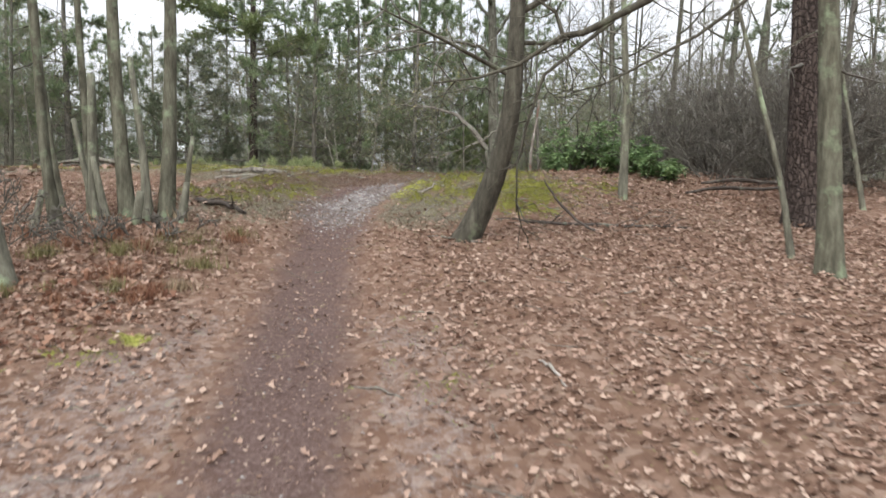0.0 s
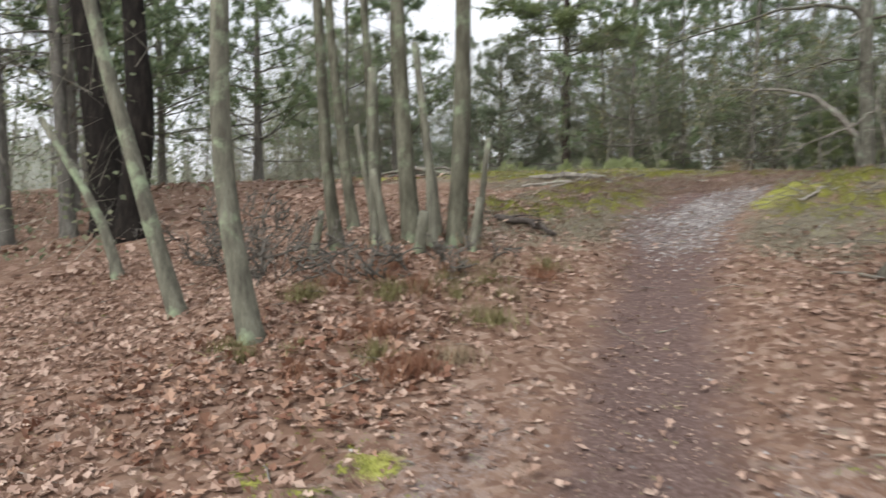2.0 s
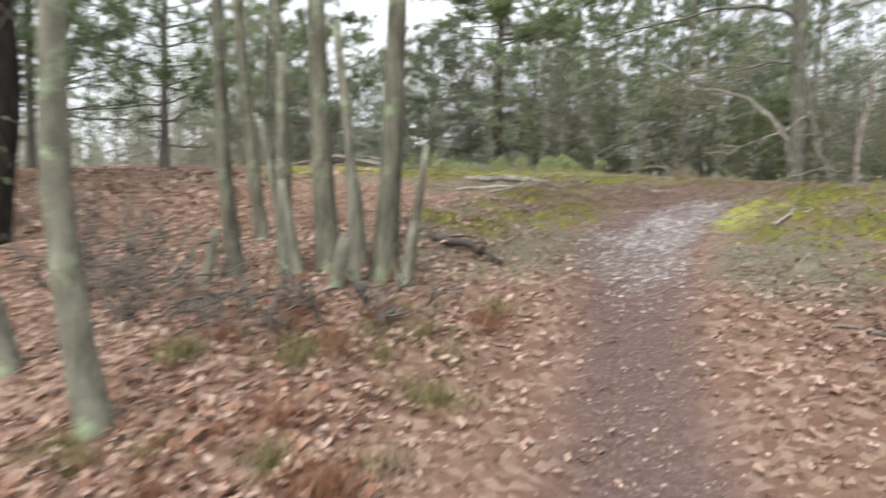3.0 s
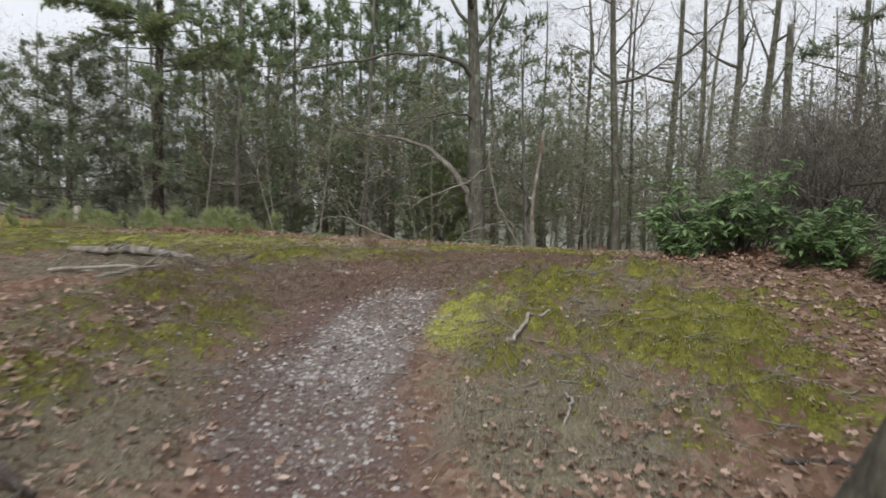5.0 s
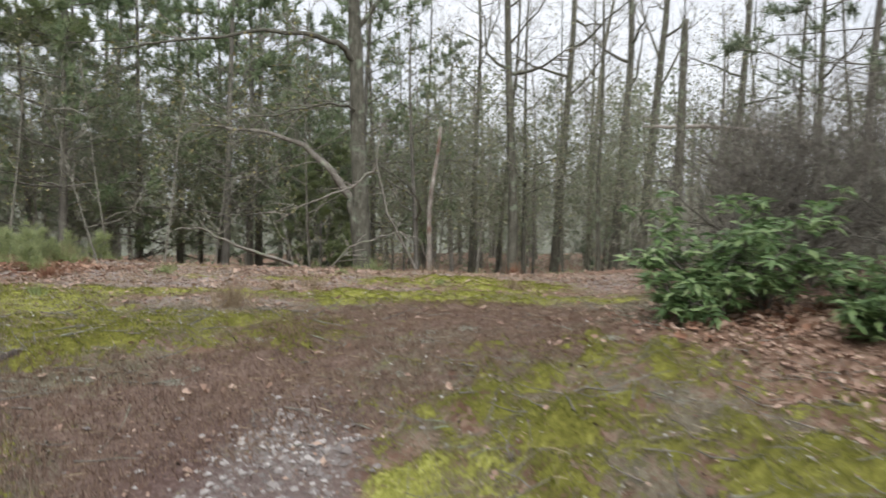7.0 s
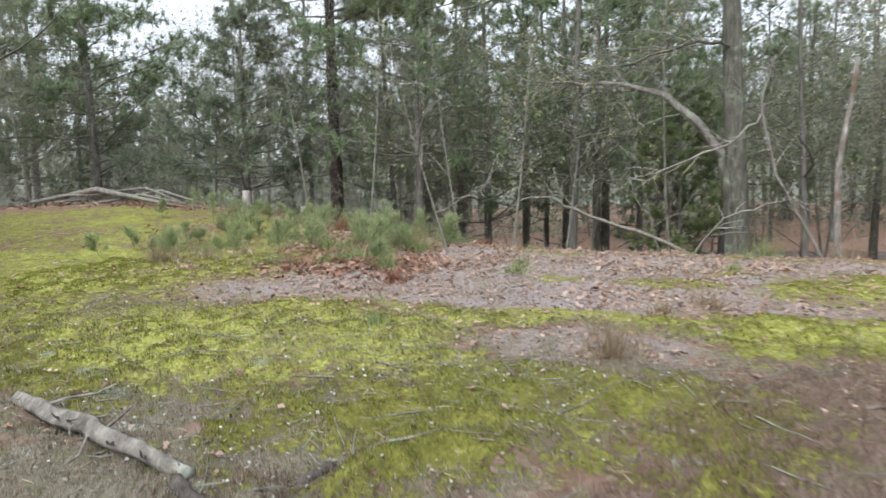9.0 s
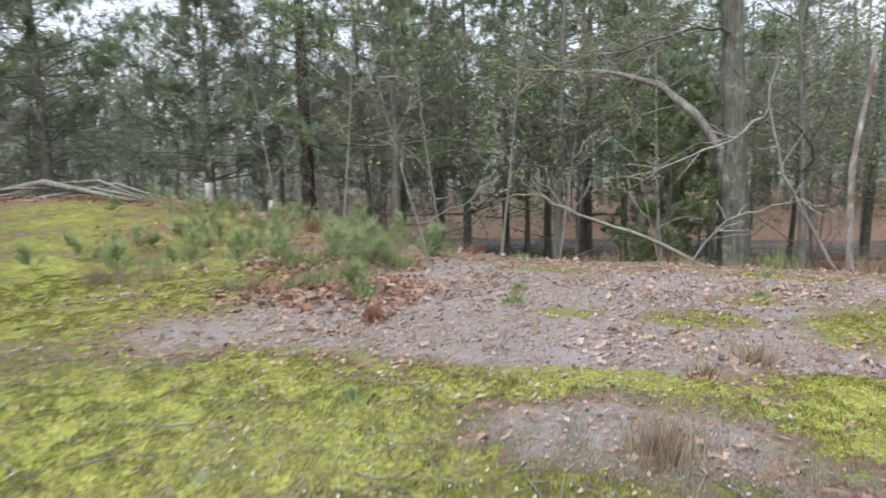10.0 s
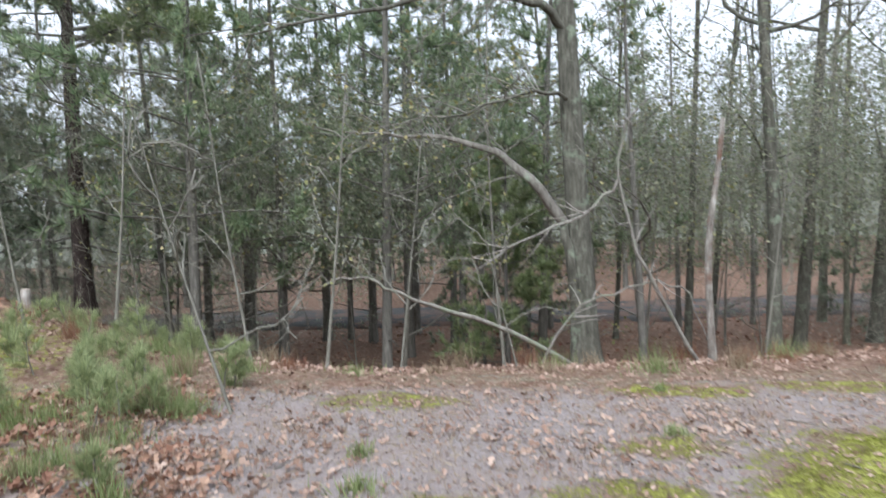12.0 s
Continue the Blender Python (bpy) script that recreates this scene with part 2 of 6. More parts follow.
def ground_material():
    """Forest soil: leaf mould, trodden earth, gravel, moss, heath and pale sandy soil, by the masks laid down on the sheet."""
    m, nt, b = nodes_of("forest_soil", 0.95, 0.12)
    first, second = nt.nodes.new("ShaderNodeAttribute"), nt.nodes.new("ShaderNodeAttribute")
    third = nt.nodes.new("ShaderNodeAttribute")
    first.attribute_name, second.attribute_name, third.attribute_name = "cover_a", "cover_b", "cover_c"
    sc = nt.nodes.new("ShaderNodeSeparateColor")
    nt.links.new(third.outputs["Color"], sc.inputs[0])
    sa, sb = nt.nodes.new("ShaderNodeSeparateColor"), nt.nodes.new("ShaderNodeSeparateColor")
    nt.links.new(first.outputs["Color"], sa.inputs[0])
    nt.links.new(second.outputs["Color"], sb.inputs[0])
    big, mid = noise_node(nt, 1.1, 4), noise_node(nt, 7.5, 6, 0.68)
    fine, grit = noise_node(nt, 38, 5, 0.7), noise_node(nt, 150, 3, 0.7)
    edge = maths(nt, "SUBTRACT", maths(nt, "ADD", maths(nt, "MULTIPLY", mid.outputs["Fac"], 0.55), maths(nt, "MULTIPLY", fine.outputs["Fac"], 0.45)), 0.5)

    def mask(socket, hard=3.0, wobble=1.6):
        v = maths(nt, "ADD", socket, maths(nt, "MULTIPLY", edge, wobble))
        return maths(nt, "ADD", maths(nt, "MULTIPLY", maths(nt, "SUBTRACT", v, 0.5), hard), 0.5, True)

    v = nt.nodes.new("ShaderNodeTexVoronoi")
    v.inputs["Scale"].default_value = 21
    tc = nt.nodes.new("ShaderNodeTexCoord")
    nt.links.new(tc.outputs["Object"], v.inputs["Vector"])
    cell = nt.nodes.new("ShaderNodeSeparateColor")
    nt.links.new(v.outputs["Color"], cell.inputs[0])
    mould = ramp(nt, cell.outputs[0], [(0.1, (0.13, 0.075, 0.052)), (0.4, (0.22, 0.14, 0.1)), (0.7, (0.32, 0.22, 0.165)), (0.95, (0.5, 0.39, 0.315))])
    mould = mix(nt, mix(nt, 0.5, fine.outputs["Fac"], grit.outputs["Fac"]), (0.12, 0.072, 0.052), mould)
    mould = mix(nt, maths(nt, "MULTIPLY", big.outputs["Fac"], 0.5), mould, (0.25, 0.155, 0.11))
    sand = ramp(nt, fine.outputs["Fac"], [(0.25, (0.195, 0.166, 0.16)), (0.5, (0.35, 0.315, 0.308)), (0.75, (0.51, 0.475, 0.468))])
    sand = mix(nt, maths(nt, "MULTIPLY", grit.outputs["Fac"], 0.55), sand, (0.19, 0.145, 0.13))
    sand = mix(nt, ramp(nt, big.outputs["Fac"], [(0.42, (0, 0, 0)), (0.62, (0.45, 0.45, 0.45))]), sand, (0.27, 0.205, 0.175))
    earth = ramp(nt, fine.outputs["Fac"], [(0.25, (0.072, 0.042, 0.036)), (0.5, (0.13, 0.088, 0.077)), (0.75, (0.235, 0.172, 0.154))])
    gravel = ramp(nt, grit.outputs["Fac"], [(0.3, (0.1, 0.08, 0.075)), (0.5, (0.19, 0.16, 0.15)), (0.7, (0.36, 0.33, 0.31))])
    heath = ramp(nt, fine.outputs["Fac"], [(0.25, (0.1, 0.068, 0.055)), (0.5, (0.19, 0.135, 0.11)), (0.75, (0.31, 0.24, 0.2))])
    mat = ramp(nt, mix(nt, 0.5, fine.outputs["Fac"], grit.outputs["Fac"]), [(0.32, (0.08, 0.062, 0.045)), (0.5, (0.185, 0.168, 0.12)), (0.66, (0.36, 0.335, 0.26))])
    moss = ramp(nt, mix(nt, 0.5, mid.outputs["Fac"], fine.outputs["Fac"]), [(0.36, (0.085, 0.084, 0.026)), (0.5, (0.16, 0.159, 0.036)), (0.64, (0.275, 0.275, 0.068))])
    bright = ramp(nt, fine.outputs["Fac"], [(0.34, (0.19, 0.197, 0.05)), (0.5, (0.33, 0.34, 0.08)), (0.66, (0.46, 0.465, 0.15))])
    colour = mix(nt, mask(sb.outputs[2]), mould, sand)
    colour = mix(nt, mask(sb.outputs[0]), colour, heath)
    colour = mix(nt, mask(sc.outputs[0], 2.5, 3.0), colour, mat)
    colour = mix(nt, mask(sa.outputs[0], 1.8, 1.8), colour, earth)
    colour = mix(nt, mask(sb.outputs[1], 1.6, 2.2), colour, gravel)
    mossy = mask(sa.outputs[1], 5.5, 3.4)
    colour = mix(nt, mossy, colour, moss)
    colour = mix(nt, mask(sa.outputs[2], 1.6, 2.4), colour, bright)
    nt.links.new(colour, b.inputs["Base Color"])
    relief = maths(nt, "ADD", maths(nt, "MULTIPLY", fine.outputs["Fac"], 0.7), maths(nt, "MULTIPLY", grit.outputs["Fac"], 0.4))
    relief = maths(nt, "ADD", relief, maths(nt, "MULTIPLY", mossy, 0.3))
    bump(nt, b, relief, 0.8, 0.03)
    return m


# Backdrop haze: emission over a near-black base, added to brighten gaps between trees.
HAZE_GLOW, _nt, _b = nodes_of("distant_haze", 1.0, 0.0)
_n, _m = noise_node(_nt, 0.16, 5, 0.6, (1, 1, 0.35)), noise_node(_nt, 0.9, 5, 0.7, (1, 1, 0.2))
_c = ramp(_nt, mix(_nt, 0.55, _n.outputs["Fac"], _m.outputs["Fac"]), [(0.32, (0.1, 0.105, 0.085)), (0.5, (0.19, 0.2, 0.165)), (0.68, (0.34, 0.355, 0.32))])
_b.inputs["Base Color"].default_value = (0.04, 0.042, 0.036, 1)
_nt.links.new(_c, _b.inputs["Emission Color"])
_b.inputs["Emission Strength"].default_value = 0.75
SOIL = ground_material()
ASPHALT, _nt, _b = nodes_of("worn_asphalt", 0.9, 0.2)
_n = noise_node(_nt, 60, 5)
_drift = noise_node(_nt, 1.3, 5, 0.7)
_leafy = ramp(_nt, _drift.outputs["Fac"], [(0.46, (0, 0, 0)), (0.56, (0.85, 0.85, 0.85))])
_nt.links.new(mix(_nt, _leafy, ramp(_nt, _n.outputs["Fac"], [(0.3, (0.06, 0.059, 0.057)), (0.7, (0.12, 0.118, 0.114))]), (0.2, 0.13, 0.1)), _b.inputs["Base Color"])
bump(_nt, _b, _n.outputs["Fac"], 0.4, 0.005)
SNAG = bark("peeling_snag_bark", (0.09, 0.075, 0.065), (0.22, 0.2, 0.175), (0.42, 0.4, 0.36), (0.15, 0.085, 0.06), lichen_amount=0.5)
CRUMBS = foliage("dark_crumbs", [(0.2, (0.035, 0.028, 0.022)), (0.5, (0.085, 0.066, 0.052)), (0.8, (0.2, 0.165, 0.135))], 0.9, 0.1, 0.1, 3.0)
FLAKES = foliage("pale_flakes", [(0.2, (0.2, 0.19, 0.16)), (0.5, (0.33, 0.32, 0.28)), (0.8, (0.5, 0.49, 0.45))], 0.9, 0.1, 0.1, 3.0)
CUT_WOOD = bark("pale_cut_wood", (0.3, 0.26, 0.21), (0.45, 0.4, 0.34), (0.6, 0.56, 0.5))

# ---------------------------------------------------------------- the lie of the land
PROFILE_Y = (-60, -20, -6, 0, 2, 4, 6, 8, 10, 12, 14, 16, 18, 20, 60)
PROFILE_Z = (-3.0, -1.6, -0.25, 0.47, 0.72, 1.04, 1.34, 1.69, 2.08, 2.48, 2.66, 2.7, 2.71, 2.69, 2.69)
_gy = np.arange(-60, 60, 0.25)
_gz = np.interp(_gy, PROFILE_Y, PROFILE_Z)
_k = np.exp(-0.5 * (np.arange(-8, 9) / 3.0) ** 2)
_gz = np.convolve(np.pad(_gz, 8, mode="edge"), _k / _k.sum(), mode="valid")
def step01(a, b, v):
    t = np.clip((np.asarray(v, float) - a) / (b - a), 0, 1)
    return t * t * (3 - 2 * t)
TRAIL_Y = (-12, -4, 0, 2.9, 5.2, 7, 8.75, 9.7, 10.4, 11.4, 12.4)
TRAIL_X = (1.2, 0.4, 0.0, -0.55, -0.88, -1.12, -1.28, -1.42, -1.25, -1.0, -0.7)
def trail_x(y):
    return np.interp(y, TRAIL_Y, TRAIL_X)
def height(x, y):
    x, y = np.asarray(x, float), np.asarray(y, float)
    top = np.interp(y, _gy, _gz)
    top = top + np.clip(-0.05 * (x + 1), -0.17, 0.09) * step01(11.5, 14.5, y) + 0.45 * step01(-6.5, -12, x) * step01(17, 24, y)
    top = top + 0.12 * np.exp(-((x - 0.7) / 1.1) ** 2 - ((y - 10.7) / 1.5) ** 2) + 0.22 * np.exp(-((x - 3.2) / 1.5) ** 2 - ((y - 12.8) / 1.5) ** 2)
    edge = 18.2 + 8 * step01(-1.5, -11, x)
    fall = step01(0, 1, (y - edge) / 12)
    z = top + (0.3 - top) * fall
    z = z + 0.3 * np.exp(-((x + 3.3) / 1.3) ** 2 - ((y - 7.6) / 2.2) ** 2) - 0.09 * np.exp(-((x - trail_x(y)) / 0.55) ** 2) * step01(4.5, 6.5, y) * step01(11.5, 10, y)
    z = z + 0.05 * np.sin(0.9 * x + 0.4 * y) * np.cos(0.7 * y - 0.3 * x) * step01(1.5, 4, abs(x + 0.8))
    return z


# ---------------------------------------------------------------- mesh tools
class Geo:
    """Gathers points, four-cornered and three-cornered faces for one mesh."""

    def __init__(self):
        self.v, self.q, self.t, self.n = [], [], [], 0

    def add(self, v, q=None, t=None):
        v = np.asarray(v, float).reshape(-1, 3)
        if q is not None and len(q):
            self.q.append(np.asarray(q, int).reshape(-1, 4) + self.n)
        if t is not None and len(t):
            self.t.append(np.asarray(t, int).reshape(-1, 3) + self.n)
        self.v.append(v)
        self.n += len(v)

    def mesh(self, name, material, smooth=True):
        me = bpy.data.meshes.new(name)
        v = np.concatenate(self.v) if self.v else np.zeros((0, 3))
        q = np.concatenate(self.q) if self.q else np.zeros((0, 4), int)
        t = np.concatenate(self.t) if self.t else np.zeros((0, 3), int)
        me.vertices.add(len(v))
        me.vertices.foreach_set("co", v.astype(np.float32).ravel())
        loops = np.concatenate([q.ravel(), t.ravel()]).astype(np.int32)
        me.loops.add(len(loops))
        me.loops.foreach_set("vertex_index", loops)
        starts = np.concatenate([np.arange(len(q)) * 4, len(q) * 4 + np.arange(len(t)) * 3]).astype(np.int32)
        me.polygons.add(len(starts))
        me.polygons.foreach_set("loop_start", starts)
        me.polygons.foreach_set("use_smooth", np.full(len(starts), smooth))
        me.update(calc_edges=True)
        me.validate()
        me.materials.append(material)
        return me


def part(name, geo, material, parent=None, label="", smooth=True, kind=""):
    ob = new(name, geo.mesh(name, material, smooth))
    ob.parent = parent
    return tagged(ob, label, kind=kind)


def tube(geo, pts, radii, sides=5, rough=0.0, rng=None):
    """A tapered tube along pts."""
    p, r = np.asarray(pts, float), np.asarray(radii, float)
    n = len(p)
    tan = np.gradient(p, axis=0)
    tan /= np.linalg.norm(tan, axis=1)[:, None] + 1e-9
    ref = np.array([1.0, 0, 0]) if abs(tan[0][2]) > 0.8 else np.array([0, 0, 1.0])
    u = np.cross(tan, ref)
    u /= np.linalg.norm(u, axis=1)[:, None] + 1e-9
    w = np.cross(tan, u)
    a = np.arange(sides) / sides * 2 * np.pi
    rr = np.repeat(r[:, None], sides, 1)
    if rough and rng is not None:
        lobes = 1 + rough * np.sin(a * 3 + rng.uniform(0, 6))[None] * np.linspace(1, 0.3, n)[:, None]
        rr = rr * lobes * rng.uniform(1 - rough * 0.5, 1 + rough * 0.5, (n, sides))
    v = p[:, None] + rr[..., None] * (np.cos(a)[None, :, None] * u[:, None] + np.sin(a)[None, :, None] * w[:, None])
    i = np.arange(n - 1)[:, None] * sides
    j = np.arange(sides)[None]
    k = (j + 1) % sides
    q = np.stack([i + j, i + k, i + sides + k, i + sides + j], -1).reshape(-1, 4)
    v = v.reshape(-1, 3)
    end = (n - 1) * sides
    v = np.concatenate([v, p[-1:]])
    t = [(end + s, end + (s + 1) % sides, n * sides) for s in range(sides)]
    geo.add(v, q, t)


def unit(v):
    return np.asarray(v, float) / (np.linalg.norm(v) + 1e-9)


def bent(rng, start, way, length, n=5, wander=0.12, lift=0.0):
    """A wandering line of n points that bends up (lift) or down as it goes."""
    pts, d, s = [np.array(start, float)], unit(way), length / (n - 1)
    for _ in range(n - 1):
        d = unit(d + rng.normal(0, wander, 3) + (0, 0, lift))
        pts.append(pts[-1] + d * s)
    return np.array(pts)


def along(pts, f):
    x = f * (len(pts) - 1)
    i = min(int(x), len(pts) - 2)
    return pts[i] + (pts[i + 1] - pts[i]) * (x - i), unit(pts[i + 1] - pts[i])


def crooked(rng, pts, wander=0.03, steps=3):
    """The same line with small kinks between its points."""
    p = np.array(pts, float)
    f = np.linspace(0, len(p) - 1, (len(p) - 1) * steps + 1)
    q = np.stack([np.interp(f, np.arange(len(p)), p[:, c]) for c in range(3)], -1)
    q[1:-1] = (q[:-2] + 2 * q[1:-1] + q[2:]) / 4 + rng.normal(0, wander, q[1:-1].shape)
    return q


def side_way(rng, d, spread):
    o = unit(np.cross(d, rng.normal(0, 1, 3)))
    return unit(d * math.cos(spread) + o * math.sin(spread))


LEAF = (np.array([(0, 0, 0), (0.3, 0.3, 0.14), (0.12, 0.5, 0.02), (0.42, 0.78, 0.2), (0, 1.1, 0.12), (-0.42, 0.74, 0.16), (-0.12, 0.46, 0), (-0.3, 0.26, 0.18), (0, 0.5, -0.06)]),
        np.array([(8, 0, 1), (8, 1, 2), (8, 2, 3), (8, 3, 4), (8, 4, 5), (8, 5, 6), (8, 6, 7), (8, 7, 0)]))
LAUREL_LEAF = (np.array([(0, 0, 0), (0.16, 0.45, 0.06), (0, 1, -0.12), (-0.16, 0.45, 0.06), (0, 0.45, 0)]), np.array([(4, 0, 1), (4, 1, 2), (4, 2, 3), (4, 3, 0)]))
SMALL_LEAF = (np.array([(0, 0, 0), (0.35, 0.5, 0.08), (0, 1, 0), (-0.35, 0.5, 0.08)]), np.array([(0, 1, 2), (0, 2, 3)]))
BLADE = (np.array([(-0.06, 0, 0), (0.06, 0, 0), (0, 0.15, 1.0)]), np.array([(0, 1, 2)]))
STONE = (np.array([(1, 0, 0.1), (0.2, 0.9, 0), (-0.9, 0.3, 0.1), (-0.4, -0.9, 0), (0.6, -0.7, 0.1), (0.1, 0.05, 0.6)]), np.array([(0, 1, 5), (1, 2, 5), (2, 3, 5), (3, 4, 5), (4, 0, 5)]))


def scatter(geo, shape, pos, yaw, pitch, roll, size):
    """Copies of a small shape, each turned and sized on its own, in one mesh."""
    v, f = shape
    n = len(pos)
    cy, sy, cp, sp, cr, sr = np.cos(yaw), np.sin(yaw), np.cos(pitch), np.sin(pitch), np.cos(roll), np.sin(roll)
    size = np.asarray(size, float)
    if size.ndim == 1:
        size = np.repeat(size[:, None], 3, 1)
    p = v[None] * size[:, None]
    x, y, z = p[..., 0], p[..., 1], p[..., 2]
    x, z = x * cr[:, None] + z * sr[:, None], -x * sr[:, None] + z * cr[:, None]
    y, z = y * cp[:, None] - z * sp[:, None], y * sp[:, None] + z * cp[:, None]
    x, y = x * cy[:, None] - y * sy[:, None], x * sy[:, None] + y * cy[:, None]
    out = np.stack([x, y, z], -1) + np.asarray(pos)[:, None]
    geo.add(out.reshape(-1, 3), None, (f[None] + (np.arange(n) * len(v))[:, None, None]).reshape(-1, 3))


def aim(geo, shape, pos, ways, size, rng):
    """Copies of a shape whose long axis (y) points along ways."""
    ways = np.asarray(ways, float)
    yaw = np.arctan2(-ways[:, 0], ways[:, 1])
    pitch = np.arctan2(ways[:, 2], np.hypot(ways[:, 0], ways[:, 1]))
    scatter(geo, shape, pos, yaw, pitch, rng.uniform(-0.7, 0.7, len(pos)), size)


# ---------------------------------------------------------------- ground cover, in plan
def blot(x, y, cx, cy, rx, ry, turn=0.0):
    c, s = math.cos(turn), math.sin(turn)
    u, v = ((x - cx) * c + (y - cy) * s) / rx, (-(x - cx) * s + (y - cy) * c) / ry
    return np.clip(1.35 - (u * u + v * v) * 0.85, 0, 1)


def speckle(x, y, s=1.0, o=0.0):
    """Smooth wandering between 0 and 1."""
    a = np.sin(1.7 * s * x + 1.1 * s * y + o) + np.sin(-1.3 * s * x + 2.1 * s * y + 1.7 * o + 1) + np.sin(2.9 * s * x - 0.7 * s * y + 2.3 * o + 2) + 0.7 * np.sin(4.3 * s * x + 3.9 * s * y + o)
    return 0.5 + a / 7.4


_table = np.random.default_rng(9).uniform(0, 1, (128, 128))


def grain(x, y, s):
    """Uneven lumps of about 1/s metres, between 0 and 1."""
    u, v = np.asarray(x, float) * s + 40.3, np.asarray(y, float) * s + 17.7
    i, j = np.floor(u).astype(int), np.floor(v).astype(int)
    a, b = u - i, v - j
    a, b = a * a * (3 - 2 * a), b * b * (3 - 2 * b)
    i, j, k, l = i % 128, j % 128, (i + 1) % 128, (j + 1) % 128
    return (_table[i, j] * (1 - a) + _table[k, j] * a) * (1 - b) + (_table[i, l] * (1 - a) + _table[k, l] * a) * b


def covers(x, y):
    """Masks from 0 to 1: trodden earth, moss, bright moss, heath, gravel, sandy soil, leaves."""
    x, y = np.asarray(x, float), np.asarray(y, float)
    past = step01(12.2, 13.4, y)
    x, y = x + 0.26 * past, y + 0.37 * past
    off = abs(x - trail_x(y))
    half = 0.35 + 0.17 * step01(7.5, 10, y)
    path = np.clip(1.25 - off / half * 0.75, 0, 1) * step01(12.2, 11.3, y)
    gravel = np.clip(blot(x, y, -1.0, 10.8, 0.36, 1.1, -0.28) * 0.85 + 0.5 * blot(x, y, -1.4, 9.6, 0.55, 1.0), 0, 1) * (0.55 + 0.6 * grain(x, y, 4.1))
    heath = np.clip(blot(x, y, -0.5, 12.2, 2.3, 0.72, 0.3) + blot(x, y, 0.6, 13.6, 1.7, 1.0, 0.55) + blot(x, y, -2.3, 11.6, 0.8, 1.2), 0, 1)
    patch = speckle(x, y, 1.6)
    moss = blot(x, y, 0.75, 10.9, 1.5, 1.75, -0.25) * (0.55 + 0.6 * patch)
    moss = np.maximum(moss, blot(x, y, 0.75, 9.6, 1.0, 0.9) * (0.45 + 0.7 * patch))
    moss = np.maximum(moss, blot(x, y, 2.0, 10.6, 1.0, 1.1) * patch * 0.95)
    moss = np.maximum(moss, blot(x, y, -2.7, 10.6, 1.1, 1.7) * (0.45 + 0.55 * patch))
    moss = np.maximum(moss, blot(x, y, 0.1, 4.6, 0.5, 0.9) * patch * 0.45)
    moss = np.maximum(moss, blot(x, y, -0.1, 6.6, 0.4, 0.8) * patch * 0.5)
    moss = np.maximum(moss, blot(x, y, -2.1, 4.65, 0.45, 0.4) * 0.42)
    top = np.maximum(blot(x, y, -3.2, 14.3, 2.6, 1.5, -0.15), np.maximum(blot(x, y, 0.9, 15.2, 2.6, 0.62, 0.02), blot(x, y, -1.3, 14.9, 1.7, 0.55, 0.25)))
    top = np.maximum(top, np.maximum(blot(x, y, -6.8, 17.6, 3.2, 3.0), blot(x, y, 1.9, 16.9, 1.4, 1.1)))
    top = np.maximum(top, blot(x, y, -9, 22, 4.5, 4) * 0.8)
    top = np.maximum(top, blot(x, y, -1.7, 13.4, 2.0, 1.05, 0.1))
    moss = np.maximum(moss, top * (0.5 + 0.75 * speckle(x, y, 1.3, 3)))
    for cx, cy, rx, ry in ((-1.4, 19.0, 0.6, 0.3), (1.1, 19.2, 0.7, 0.3), (2.7, 19.3, 0.9, 0.3), (-0.2, 17.0, 0.6, 0.35), (-1.2, 17.0, 0.35, 0.2), (0.4, 17.8, 0.5, 0.25)):
        moss = np.maximum(moss, blot(x, y, cx, cy, rx, ry) * 0.62)
    clumps = np.clip(0.04 + 1.5 * (0.35 * grain(x, y, 2.1) + 0.3 * grain(x, y, 3.9) + 0.35 * grain(x, y, 7.3)) ** 1.2, 0, 1.3)
    moss = moss * (clumps + (0.95 - clumps) * 0.6 * step01(13.0, 14.2, y))
    moss = moss * (1 - 0.75 * grain(x, y, 4.7) * np.clip(blot(x, y, -3.6, 12.9, 1.3, 0.8) + blot(x, y, -2.2, 12.5, 1.2, 0.4), 0, 1))
    bare = blot(x, y, -1.0, 14.75, 0.75, 0.38)
    moss = moss * (1 - 0.85 * bare) * (1 - path * 0.8) * (1 - 0.6 * gravel)
    bright = np.maximum(blot(x, y, -0.5, 10.6, 0.2, 0.48, -0.2), blot(x, y, -0.15, 10.9, 0.2, 0.25) * 0.45)
    bright = np.maximum(bright, np.maximum(blot(x, y, -3.2, 14.6, 1.5, 0.75, -0.1), blot(x, y, 1.3, 15.2, 1.9, 0.42)) * (0.66 + 0.4 * speckle(x, y, 2.2, 5)))
    bright = np.maximum(bright, np.maximum(0.8 * blot(x, y, -1.86, 4.75, 0.11, 0.09), blot(x, y, 1.6, 17.0, 0.8, 0.5) * 0.8))
    bright = np.maximum(bright, moss * 0.68 * step01(13.9, 15.0, y))
    bright = np.maximum(bright, blot(x, y, -0.9, 15.45, 0.8, 0.22) * 0.8) * (1 - bare) * (0.72 + 0.4 * grain(x, y, 5.1))
    sand = np.maximum(blot(x, y, -1.4, 17.4, 4.2, 2.1), np.maximum(blot(x, y, 2.2, 17.8, 3.0, 1.9) * 0.9, bare))
    sand = np.maximum(sand, blot(x, y, -2.8, 16.0, 1.6, 0.8)) * (1 - 0.9 * moss)
    sand = np.maximum(sand, 0.42 * blot(x, y, -0.9, 3.5, 1.6, 3.0) * (1 - path))
